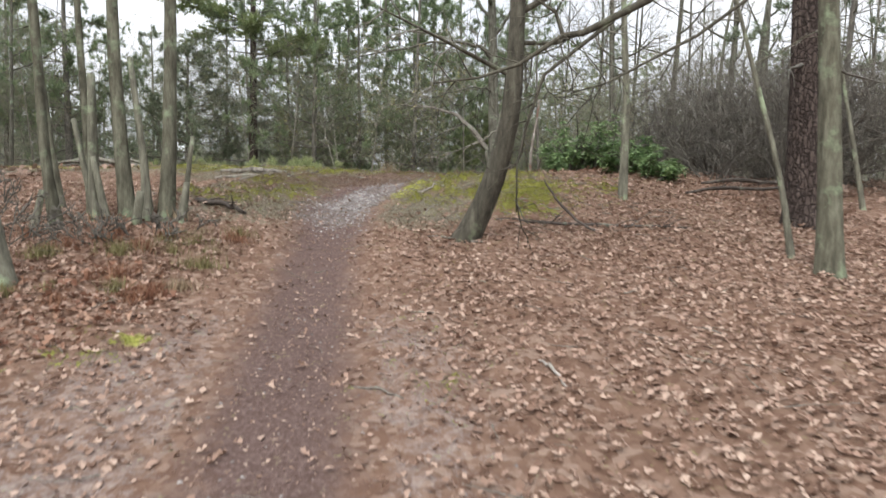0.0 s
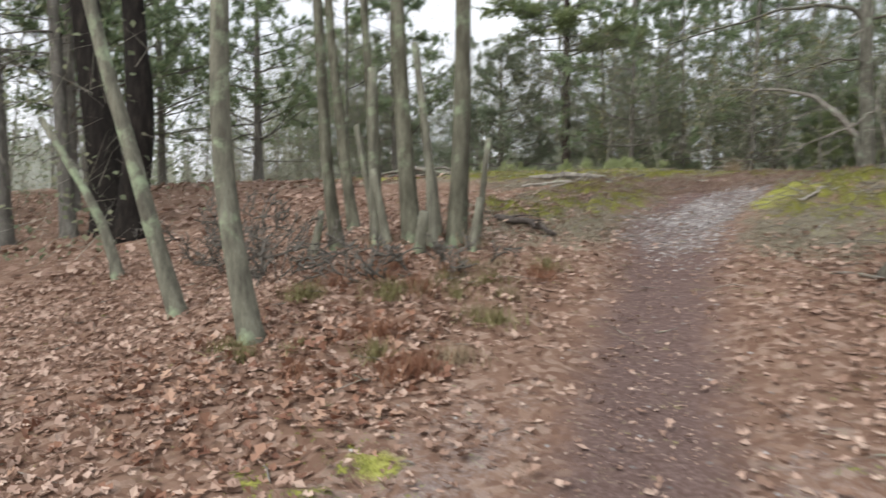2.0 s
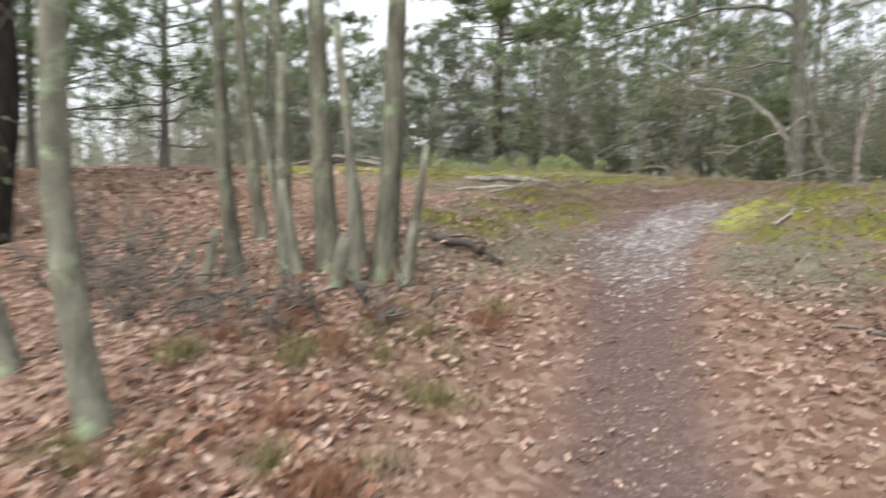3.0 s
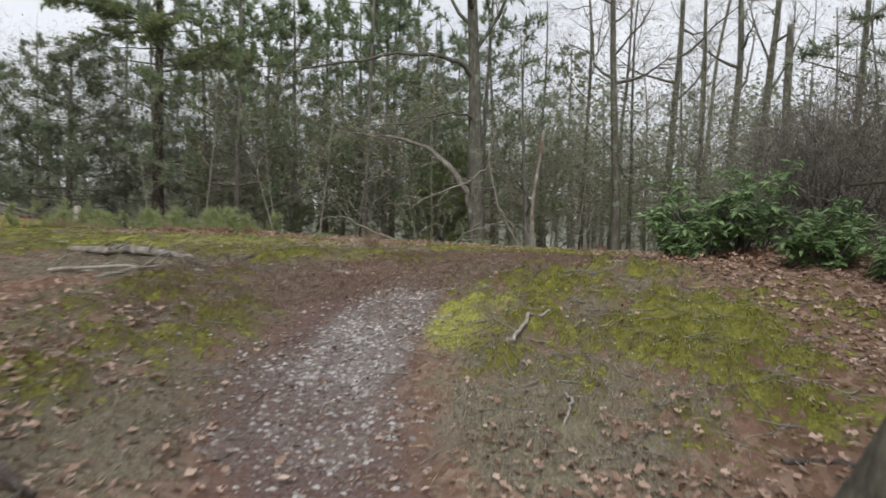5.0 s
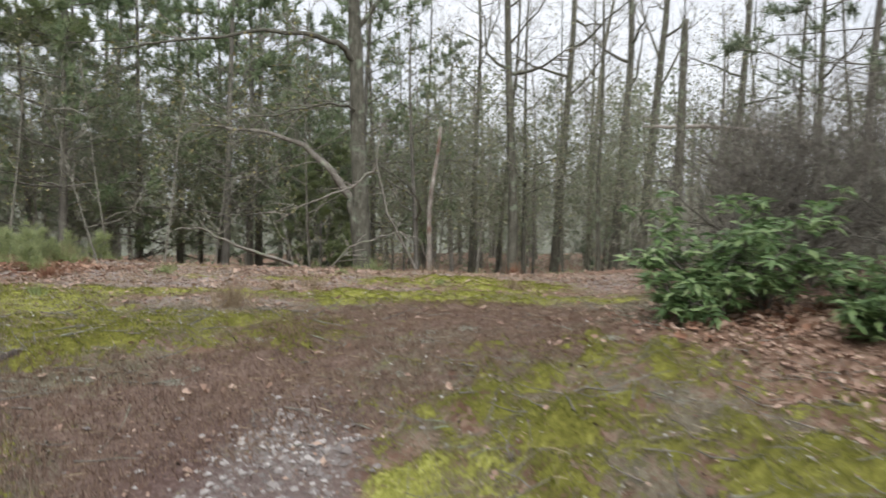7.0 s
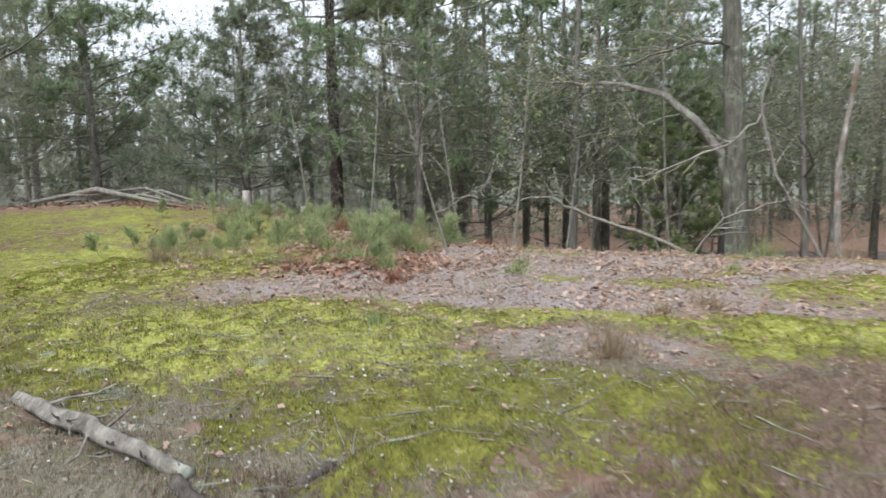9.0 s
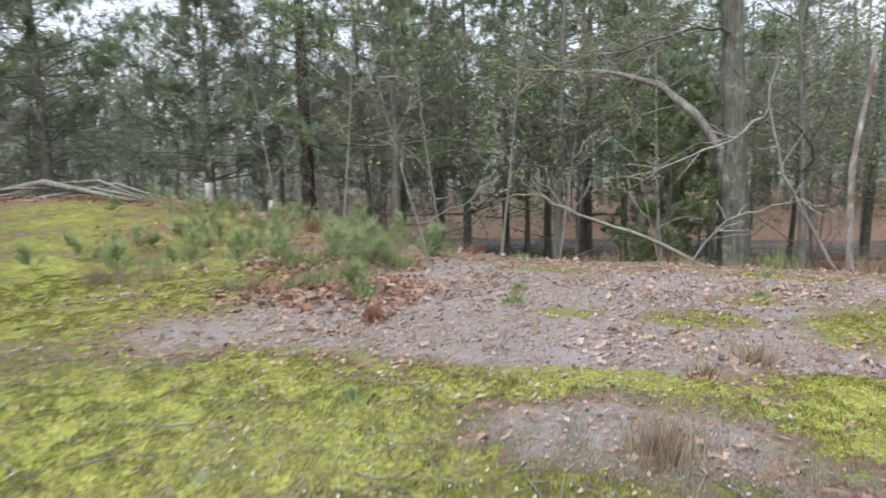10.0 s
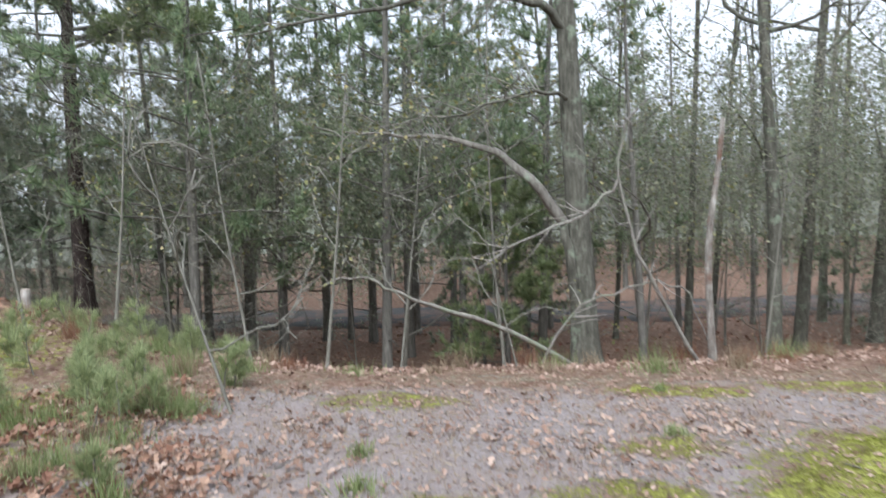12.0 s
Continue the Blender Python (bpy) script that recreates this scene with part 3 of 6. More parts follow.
    leaves = np.maximum(step01(9.7, 8.2, y) * (0.4 + 0.9 * grain(x, y, 2.7)), np.maximum(step01(-1.9, -2.9, x) * step01(12.0, 10.0, y), step01(1.2, 2.2, x) * step01(14.5, 12.5, y)))
    leaves = leaves * (1 - 0.86 * path) * (1 - 0.62 * step01(1.15, 0.45, off) * step01(10, 8, y)) * (1 - 0.4 * blot(x, y, -0.9, 3.0, 1.5, 4.0))
    pile = np.maximum(blot(x, y, -3.3, 17.5, 0.9, 0.75), blot(x, y, -3.7, 18.9, 0.9, 0.8))
    leaves = np.maximum(leaves, np.maximum(pile, 0.55 * step01(19.6, 21, y)))
    leaves = np.maximum(leaves, 0.45 * sand * step01(10, 13, y))
    leaves = np.maximum(leaves * (1 - 0.85 * np.clip(moss, 0, 1)) * (0.55 + 0.75 * grain(x, y, 3.7)), 0.018)
    mat = np.maximum(blot(x, y, -3.0, 12.8, 1.7, 0.95), np.maximum(blot(x, y, 0.5, 11.0, 1.5, 1.8) * 0.75, blot(x, y, 0.5, 13.0, 1.4, 0.6) * 0.6))
    mat = np.maximum(mat, blot(x, y, -0.1, 9.4, 0.8, 1.1) * 0.95)
    mat = np.maximum(mat, np.maximum(blot(x, y, -2.6, 10.0, 1.2, 2.0) * 0.95, blot(x, y, -2.4, 14.0, 3.0, 1.2) * 0.6))
    mat = np.maximum(mat, 0.85 * step01(12.5, 13.4, y) * step01(21.5, 19, y) * step01(-10, -8, x) * step01(5, 3.5, x) * (1 - sand) * (1 - 0.7 * heath))
    mat = mat * (0.2 + 0.55 * grain(x, y, 2.3) + 0.65 * grain(x, y, 6.1)) * (1 - 0.7 * path)
    return path, moss, bright, heath, gravel, sand, leaves, pile, mat


def spread(zones, grow):
    """Grid lines: even steps within each zone, then ever wider out to the horizon."""
    mid = [zones[0][0]]
    for lo, step, hi in zones:
        mid += list(np.arange(lo + step, hi + step / 2, step))
    s, a, b = zones[0][1], [mid[0]], [mid[-1]]
    while a[-1] > -900:
        s *= grow
        a.append(a[-1] - s)
        b.append(b[-1] + s)
    return np.array(a[:0:-1] + mid + b[1:])


def relief(x, y):
    """Small unevenness: moss cushions and hummocks, rough leaf mould."""
    path, moss, bright, heath, gravel, sand, leaves, pile, mat = covers(x, y)
    lump = np.clip(grain(x, y, 7.3) * 1.5 - 0.4, 0, 1) * 0.6 + grain(x, y, 13.0) * 0.4
    return lump * (0.105 * np.clip(moss * 1.3, 0, 1) * step01(13.6, 12.2, y) + 0.03 * moss + 0.05 * (1 - path) * (1 - sand) + 0.015) + 0.05 * pile * grain(x, y, 3) + 0.02 * grain(x, y, 2.2)


def surface(x, y):
    return height(x, y) + relief(x, y) - 0.05


gx, gy = spread(((-6.5, 0.09, -3.2), (-3.2, 0.06, 3.1), (3.1, 0.09, 4.5)), 1.09), spread(((0.5, 0.08, 9.0), (9.0, 0.06, 16.5), (16.5, 0.08, 20.0)), 1.09)
X, Y = np.meshgrid(gx, gy)
Z = surface(X, Y)
ground_geo = Geo()
nx, ny = len(gx), len(gy)
i, j = np.arange(ny - 1)[:, None] * nx, np.arange(nx - 1)[None]
ground_geo.add(np.stack([X, Y, Z], -1).reshape(-1, 3), np.stack([i + j, i + j + 1, i + nx + j + 1, i + nx + j], -1).reshape(-1, 4))
ground = tagged(part("ground", ground_geo, SOIL), "forest floor with a trodden trail, moss and leaf mould", "ground", kind="structure")
layers = covers(X.ravel(), Y.ravel())
for layer_name, trio in (("cover_a", layers[0:3]), ("cover_b", layers[3:6]), ("cover_c", (layers[8], layers[8], layers[8]))):
    layer = ground.data.attributes.new(layer_name, "FLOAT_COLOR", "POINT")
    layer.data.foreach_set("color", np.stack([*trio, np.ones(X.size)], -1).astype(np.float32).ravel())

# the road behind the trees
road_geo = Geo()
rx = np.linspace(-70, 90, 60)
ry = 37.4 - 0.16 * rx + 0.0016 * (rx - 4) ** 2
rz = 0.37
road_geo.add(np.concatenate([np.stack([rx, ry + o, np.full(60, z)], -1) for o, z in ((-1.95, 0.15), (-1.9, rz), (0, rz + 0.04), (1.9, rz), (1.95, 0.15))]),
             np.concatenate([[(k * 60 + a, k * 60 + a + 1, k * 60 + 60 + a + 1, k * 60 + 60 + a) for a in range(59)] for k in range(4)]))
tagged(part("road", road_geo, ASPHALT), "narrow grey asphalt road behind the trees", "road", kind="structure")


# ---------------------------------------------------------------- trees
def on_ground(x, y):
    return float(height(x, y))


def trunk_line(rng, pts, top, wander=0.03):
    """Carries a trunk on upwards to the height top, and its foot into the soil."""
    p = [np.array(q, float) for q in pts]
    d = unit(p[-1] - p[0]) if len(p) > 1 else np.array((0, 0, 1.0))
    last = unit(p[-1] - p[-2]) if len(p) > 1 else d
    d = unit(last * 0.6 + d * 0.4)
    while p[-1][2] < top:
        d = unit(d * 0.9 + np.array((0, 0, 0.12)) + rng.normal(0, wander, 3))
        p.append(p[-1] + d * 0.7)
    foot = p[0] - unit(p[1] - p[0]) * 0.25
    p = np.array([foot] + p)
    # even steps
    s = np.concatenate([[0], np.cumsum(np.linalg.norm(np.diff(p, axis=0), axis=1))])
    n = max(6, int(s[-1] / 0.3))
    f = np.linspace(0, s[-1], n)
    p = np.stack([np.interp(f, s, p[:, c]) for c in range(3)], -1)
    for _ in range(2):
        p[1:-1] = (p[:-2] + 2 * p[1:-1] + p[2:]) / 4
    return p


def trunk_radii(n, r, tip=0.25, length=10.0):
    f = np.linspace(0, 1, n)
    d = f * length
    return r * (1 - (1 - tip) * f ** 0.9) * (1 + 0.55 * np.exp(-d / 0.28))


def bare_crown(rng, limb_geo, twig_geo, trunk, r, low, limbs, reach, sub=6, twigs=5, lift=0.1, tips=None, up=0.5):
    for k in range(limbs):
        f = low + (0.98 - low) * (k + rng.uniform(0, 0.9)) / limbs
        p, d = along(trunk, f)
        az = k * 2.4 + rng.uniform(-0.5, 0.5)
        L = reach * (1.15 - f) * rng.uniform(0.6, 1.25)
        way = (math.cos(az), math.sin(az), rng.uniform(0.15, 0.9) * up * 2)
        line = bent(rng, p, way, L, 7, 0.22, lift)
        r0 = max(0.008, r * (1.08 - f) * rng.uniform(0.35, 0.65))
        if isinstance(limb_geo, list):
            limb_geo.append(Geo())
            tube(limb_geo[-1], line, np.linspace(r0, 0.006, 7), 6)
        else:
            tube(limb_geo, line, np.linspace(r0, 0.006, 7), 4)
        for s in range(sub):
            g = rng.uniform(0.25, 1.0)
            p2, d2 = along(line, min(g, 0.999))
            line2 = bent(rng, p2, side_way(rng, d2, rng.uniform(0.4, 1.0)), L * rng.uniform(0.22, 0.45), 4, 0.2, lift * 0.6)
            tube(twig_geo, line2, np.linspace(max(0.005, r0 * 0.4), 0.004, 4), 3)
            for _ in range(twigs):
                p3, d3 = along(line2, rng.uniform(0.2, 0.999))
                line3 = bent(rng, p3, side_way(rng, d3, rng.uniform(0.4, 1.0)), L * rng.uniform(0.07, 0.2), 3, 0.2, 0.05)
                tube(twig_geo, line3[[0, 2]], (0.0045, 0.003), 3)
                if tips is not None:
                    tips.append(line3[-1])


def add_leaves(parent, rng, tips, material, size, each, name="foliage"):
    g = Geo()
    base = np.repeat(np.array(tips), each, 0)
    n = len(base)
    scatter(g, SMALL_LEAF, base + rng.normal(0, size * 1.3, (n, 3)), rng.uniform(0, 6.3, n), rng.uniform(-1, 1, n), rng.uniform(-1, 1, n), size * rng.uniform(0.6, 1.3, n))
    part(name, g, material, parent, smooth=False, kind="stuff")


def pine_crown(rng, branch_geo, needle_geo, trunk, r, low, whorls, reach, needle=0.2, blades=9, tufts=5, width=0.09):
    """Whorls of boughs, each with sprays that end in tufts of needles."""
    needle, blades = needle * 0.72, int(blades * 1.8)
    spots, ways = [], []
    for k in range(whorls):
        f = low + (0.99 - low) * k / whorls
        p, d = along(trunk, f)
        for b in range(rng.integers(3, 6)):
            az = b * 6.28 / 4 + k * 0.9 + rng.uniform(-0.5, 0.5)
            L = (reach * (1.04 - f) ** 0.75 * rng.uniform(0.55, 1.15)) + 0.25
            line = bent(rng, p, (math.cos(az), math.sin(az), rng.uniform(-0.1, 0.45)), L, 5, 0.1, 0.05)
            tube(branch_geo, line, np.linspace(max(0.01, r * 0.2 * (1.2 - f)), 0.006, 5), 4)
            for s in range(int(tufts + L * 1.8)):
                g = rng.uniform(0.35, 1.0)
                p2, d2 = along(line, min(g, 0.999))
                tip = p2 + side_way(rng, d2, rng.uniform(0.2, 0.9)) * L * rng.uniform(0.08, 0.28) + (0, 0, 0.04)
                tube(branch_geo, np.array([p2, tip]), (0.008, 0.004), 3)
                for q in (tip, (tip * 0.6 + p2 * 0.4)):
                    w = rng.normal(0, 1, (blades, 3)) + unit(tip - p2) * 0.8 + (0, 0, 0.35)
                    ways.append(w / np.linalg.norm(w, axis=1)[:, None])
                    spots.append(np.repeat(q[None], blades, 0))
    spots, ways = np.concatenate(spots), np.concatenate(ways)
    n = len(spots)
    flat = (np.array([(-0.5, 0, 0), (0.5, 0, 0), (0, 1, 0)]), np.array([(0, 1, 2)]))
    length = needle * rng.uniform(0.6, 1.2, n)
    aim(needle_geo, flat, spots, ways, np.stack([length * width * 1.8, length, length], -1), rng)


def dead_stubs(rng, geo, trunk, r, lo, hi, count, reach):
    for _ in range(count):
        p, d = along(trunk, rng.uniform(lo, hi))
        az = rng.uniform(0, 6.3)
        L = reach * rng.uniform(0.3, 1)
        line = bent(rng, p, (math.cos(az), math.sin(az), rng.uniform(-0.25, 0.3)), L, 5, 0.14, 0.0)
        tube(geo, line, np.linspace(r * 0.14 + 0.004, 0.004, 5), 4)
        for _ in range(3):
            p2, d2 = along(line, rng.uniform(0.3, 0.99))
            tube(geo, bent(rng, p2, side_way(rng, d2, 0.7), L * 0.3, 3, 0.2), (0.005, 0.004, 0.003), 3)


def thing(name, label, category, at=(0, 0, 0), group="", kind=""):
    ob = new(name)
    ob.matrix_basis = pose(*at)
    return tagged(ob, label, category, group, kind)


def local(pts, at):
    return np.array(pts, float) - np.array(at, float)


def bare_tree(name, label, pts, r, top, seed, material=BARK_GREY, limbs=12, reach=3.2, low=0.4, sub=6, twigs=5, leaves=None, group="", fork=None, sides=12, up=0.5, lift=0.1):
    rng = np.random.default_rng(seed)
    foot = (pts[0][0], pts[0][1], on_ground(pts[0][0], pts[0][1]))
    ob = thing(name, label, "tree", foot, group)
    line = trunk_line(rng, local(pts, foot), top - foot[2])
    g, limb_geo, twig_geo, tips = Geo(), [] if sides > 9 else Geo(), Geo(), []
    length = np.linalg.norm(np.diff(line, axis=0), axis=1).sum()
    tube(g, line, trunk_radii(len(line), r, 0.22 if limbs else 0.62, length), sides, 0.1 if limbs else 0.22, rng)
    part("trunk", g, material, ob)
    if limbs:
        bare_crown(rng, limb_geo, twig_geo, line, r, low, limbs, reach, sub, twigs, lift, tips, up)
        for lg in limb_geo if sides > 9 else ():
            part("limb", lg, material, ob)
        if sides <= 9:
            part("branchwork", limb_geo, material, ob, kind="stuff")
        part("twigwork", twig_geo, BARK_TWIG, ob, kind="stuff")
        if leaves:
            add_leaves(ob, rng, tips, leaves[0], leaves[1], leaves[2])
    return ob, line, rng


def pine_tree(label, pts, r, top, seed, low=0.45, reach=2.6, whorls=16, material=BARK_PINE, needles=NEEDLES, stubs=14, needle=0.24, blades=9, group="", name="pine_tree", tufts=5, sides=12):
    rng = np.random.default_rng(seed)
    foot = (pts[0][0], pts[0][1], on_ground(pts[0][0], pts[0][1]))
    ob = thing(name, label, "tree", foot, group)
    line = trunk_line(rng, local(pts, foot), top - foot[2], 0.015)
    g, br, nd = Geo(), Geo(), Geo()
    length = np.linalg.norm(np.diff(line, axis=0), axis=1).sum()
    tube(g, line, trunk_radii(len(line), r, 0.2, length), sides, 0.07, rng)
    part("trunk", g, material, ob)
    pine_crown(rng, br, nd, line, r, low, whorls, reach, needle, blades, tufts)
    if stubs:
        dead_stubs(rng, br, line, r, 0.08, low + 0.1, stubs, reach * 0.6)
    part("branchwork", br, BARK_FAR, ob, kind="stuff")
    part("needle_foliage", nd, needles, ob, smooth=False, kind="stuff")
    return ob


def upright(x, y, h=1.5, dx=0.0, dy=0.0):
    z = on_ground(x, y)
    return [(x, y, z), (x + dx * 0.5, y + dy * 0.5, z + h * 0.5), (x + dx, y + dy, z + h)]


# the trees along the trail
lean, lean_line, lean_rng = bare_tree("leaning_tree", "leaning crooked tree with dark mossy bark, bare limbs over the trail", [(0.35, 7.9, 1.68), (0.55, 7.8, 2.1), (0.75, 7.68, 2.65), (0.82, 7.62, 3.3), (0.84, 7.66, 4.21)], 0.128, 7.2, 11, BARK_MOSSY, 9, 3.0, 0.42, 6, 5)
limb_geo, twig_geo = Geo(), Geo()
for line, r0 in (([(0.81, 7.64, 3.35), (0.5, 7.6, 3.5), (0.1, 7.2, 3.62), (-0.5, 6.9, 3.85)], 0.03),
                 ([(0.84, 7.66, 4.0), (1.2, 7.7, 4.2), (1.7, 7.4, 4.5), (2.3, 7.2, 4.9)], 0.04),
                 ([(0.83, 7.64, 3.7), (1.3, 8.1, 3.8), (1.9, 8.5, 4.1), (2.6, 8.6, 4.5)], 0.028)):
    line = local(line, lean.matrix_basis.translation)
    limb_geo = Geo()
    tube(limb_geo, line, np.linspace(r0, 0.008, len(line)), 6)
    part("limb", limb_geo, BARK_MOSSY, lean)
    for _ in range(9):
        p, d = along(line, lean_rng.uniform(0.2, 0.99))
        l2 = bent(lean_rng, p, side_way(lean_rng, d, 0.9), lean_rng.uniform(0.3, 0.9), 5, 0.2, 0.05)
        tube(twig_geo, l2, np.linspace(0.011, 0.004, 5), 3)
        for _ in range(4):
            p3, d3 = along(l2, lean_rng.uniform(0.2, 0.99))
            tube(twig_geo, bent(lean_rng, p3, side_way(lean_rng, d3, 0.8), 0.25, 3, 0.2), (0.005, 0.004, 0.003), 3)
part("low_twigwork", twig_geo, BARK_TWIG, lean, kind="stuff")

rz = on_ground(4.36, 8.72)
pine_tree("old pine with dark red-brown plated bark", [(4.36, 8.72, rz), (4.37, 8.78, 3.1), (4.37, 8.83, 4.39)], 0.2, 15, 21, 0.5, 3.0, 14, stubs=6, sides=16)
young, young_line, young_rng = bare_tree("young_tree", "straight young tree with smooth grey-green bark and a drooping limb", [(3.5, 6.47, 1.45), (3.49, 6.53, 2.58), (3.46, 6.58, 3.78)], 0.108, 11, 22, BARK_GREY, 8, 2.6, 0.45)
twig_geo = Geo()
for line, r0 in (([(3.37, 6.55, 5.0), (1.96, 6.84, 3.91), (1.36, 6.81, 3.6), (1.18, 6.81, 3.58), (0.79, 6.79, 3.32), (0.41, 6.77, 3.19), (0.0, 6.76, 3.14)], 0.045),
                 ([(1.18, 6.81, 3.58), (1.11, 6.81, 3.79), (0.92, 6.81, 3.91), (0.8, 6.82, 4.21)], 0.022),
                 ([(1.64, 6.83, 3.72), (1.36, 6.81, 3.5), (1.01, 6.79, 3.22), (0.85, 6.77, 2.75), (0.77, 6.75, 2.41), (0.77, 6.74, 1.97)], 0.024),
                 ([(3.37, 6.55, 4.3), (2.41, 6.84, 3.59), (1.86, 6.82, 3.3), (1.58, 6.8, 3.15), (1.26, 6.79, 3.06)], 0.02)):
    line = local(line, young.matrix_basis.translation)
    limb_geo = Geo()
    tube(limb_geo, line, np.linspace(r0, 0.007, len(line)), 6)
    part("limb", limb_geo, BARK_MOSSY, young)
    for _ in range(9):
        p, d = along(line, young_rng.uniform(0.25, 0.99))
        l2 = bent(young_rng, p, side_way(young_rng, d, 0.9), young_rng.uniform(0.3, 0.8), 5, 0.2, 0.03)
        tube(twig_geo, l2, np.linspace(0.009, 0.003, 5), 3)
        for _ in range(4):
            p3, d3 = along(l2, young_rng.uniform(0.2, 0.99))
            tube(twig_geo, bent(young_rng, p3, side_way(young_rng, d3, 0.8), 0.25, 3, 0.2), (0.004, 0.0035, 0.003), 3)
part("low_twigwork", twig_geo, BARK_MOSSY, young, kind="stuff")
bare_tree("sapling", "thin crooked pale sapling", [(3.46, 7.12, 1.55), (3.36, 7.17, 2.37), (3.22, 7.19, 2.85), (3.12, 7.21, 3.17)], 0.034, 5.5, 23, BARK_PALE, 6, 1.2, 0.4, 4, 3)
bare_tree("young_tree", "slender pale grey tree on the leafy slope", [(2.56, 10.2, 2.12), (2.6, 10.24, 3.5), (2.52, 10.26, 5.0)], 0.062, 9, 24, BARK_PALE, 9, 2.2, 0.35)
bare_tree("sapling", "thin bent whitish sapling", [(5.56, 9.6, 2.01), (5.44, 9.64, 2.8), (5.29, 9.69, 3.66)], 0.034, 6, 25, BARK_PALE, 6, 1.3, 0.4, 4, 3)

# the clump on the bank beside the trail
CLUMP = "clump of stems on the bank"
bare_tree("young_tree", "grey-green lichened stem of a clump on the bank", [(-2.82, 7.6, 1.89), (-2.8, 7.68, 2.67), (-2.81, 7.77, 3.69)], 0.08, 10, 31, BARK_GREY, 7, 2.2, 0.45, group=CLUMP)
bare_tree("young_tree", "grey-green lichened stem of a clump on the bank", [(-3.2, 7.56, 1.91), (-3.29, 7.6, 2.88), (-3.35, 7.64, 3.72)], 0.077, 10, 32, BARK_GREY, 7, 2.2, 0.45, group=CLUMP)
bare_tree("dead_sapling", "broken pale dead stem in the clump", [(-2.95, 7.45, 1.87), (-2.95, 7.49, 2.38), (-3.03, 7.49, 2.82)], 0.045, 2.85, 33, BARK_PALE, 0, group=CLUMP)
bare_tree("dead_sapling", "short mossy rotten stem in the clump", [(-3.5, 7.5, 1.9), (-3.55, 7.52, 2.3), (-3.52, 7.5, 2.65)], 0.06, 2.7, 34, BARK_PALE, 0, group=CLUMP)
bare_tree("dead_sapling", "short mossy rotten stem in the clump", [(-3.05, 7.75, 1.9), (-3.1, 7.8, 2.2), (-3.12, 7.8, 2.5)], 0.05, 2.5, 35, BARK_PALE, 0, group=CLUMP)
bare_tree("young_tree", "thin crooked grey stem of a clump on the bank", [(-4.0, 7.6, 1.9), (-4.1, 7.62, 2.5), (-4.2, 7.7, 4.0)], 0.06, 8.5, 36, BARK_GREY, 7, 1.8, 0.4, group=CLUMP)
bare_tree("young_tree", "thin grey stem of a clump on the bank", [(-3.75, 7.9, 1.95), (-3.82, 7.95, 3.0), (-3.9, 8.0, 3.9)], 0.05, 8, 37, BARK_GREY, 7, 1.8, 0.4, group=CLUMP)
for x, y, h, dx, dy, r, seed in ((-2.62, 7.5, 0.42, 0.05, 0.05, 0.05, 131), (-3.36, 7.42, 0.62, -0.12, 0.0, 0.042, 132), (-3.0, 7.3, 0.3, 0.08, -0.05, 0.055, 133), (-2.7, 7.75, 0.85, 0.12, 0.0, 0.035, 134), (-3.62, 7.7, 1.0, -0.2, 0.0, 0.04, 135), (-4.1, 7.4, 0.4, 0.1, 0.0, 0.045, 136)):
    bare_tree("dead_sapling", "short lichened stub at the foot of the clump", upright(x, y, h, dx, dy), r, on_ground(x, y) + h, seed, BARK_PALE, 0, group=CLUMP)
bare_tree("young_tree", "grey tree with pale lichen", [(-4.8, 9.13, 1.95), (-4.91, 9.14, 2.63), (-5.11, 9.19, 4.27)], 0.07, 9, 38, BARK_GREY, 8, 2.0, 0.4)
bare_tree("young_tree", "grey-green lichened tree at the foot of the bank", [(-3.26, 5.63, 1.4), (-3.36, 5.62, 1.91), (-3.45, 5.62, 2.32), (-3.48, 5.65, 2.85), (-3.48, 5.69, 3.29)], 0.072, 8.5, 39, BARK_PALE, 7, 2.0, 0.45)
bare_tree("young_tree", "crooked pale green lichened tree", [(-4.4, 6.14, 1.42), (-4.57, 6.1, 1.98), (-4.71, 6.08, 2.57), (-4.88, 6.04, 3.05), (-4.99, 6.03, 3.54)], 0.066, 8.5, 40, BARK_PALE, 7, 2.2, 0.45)
bare_tree("dead_sapling", "short leaning lichened stub", [(-6.35, 7.22, 1.54), (-6.46, 7.22, 2.11), (-6.75, 7.1, 2.52)], 0.05, 2.6, 41, BARK_PALE, 0)
bare_tree("charred_tree", "thick fire-blackened pine trunk", [(-8.92, 9.29, 1.91), (-9.13, 9.3, 3.47), (-9.35, 9.32, 5.03)], 0.27, 13, 42, BARK_BLACK, 8, 2.5, 0.5)
bare_tree("charred_tree", "thick crooked fire-blackened stem", [(-8.05, 8.8, 1.83), (-7.92, 8.97, 3.37), (-8.05, 9.0, 4.8)], 0.2, 10, 43, BARK_BLACK, 6, 1.8, 0.5)
pine_tree("dark pine in the woods", upright(-9.5, 9.0, 3, -0.25, 0.1), 0.11, 13, 44, 0.45, 2.2, 12, BARK_FAR)
pine_tree("dark pine in the woods", upright(-10.1, 8.45, 3, -0.2, 0.1), 0.12, 14, 45, 0.45, 2.4, 12, BARK_FAR)

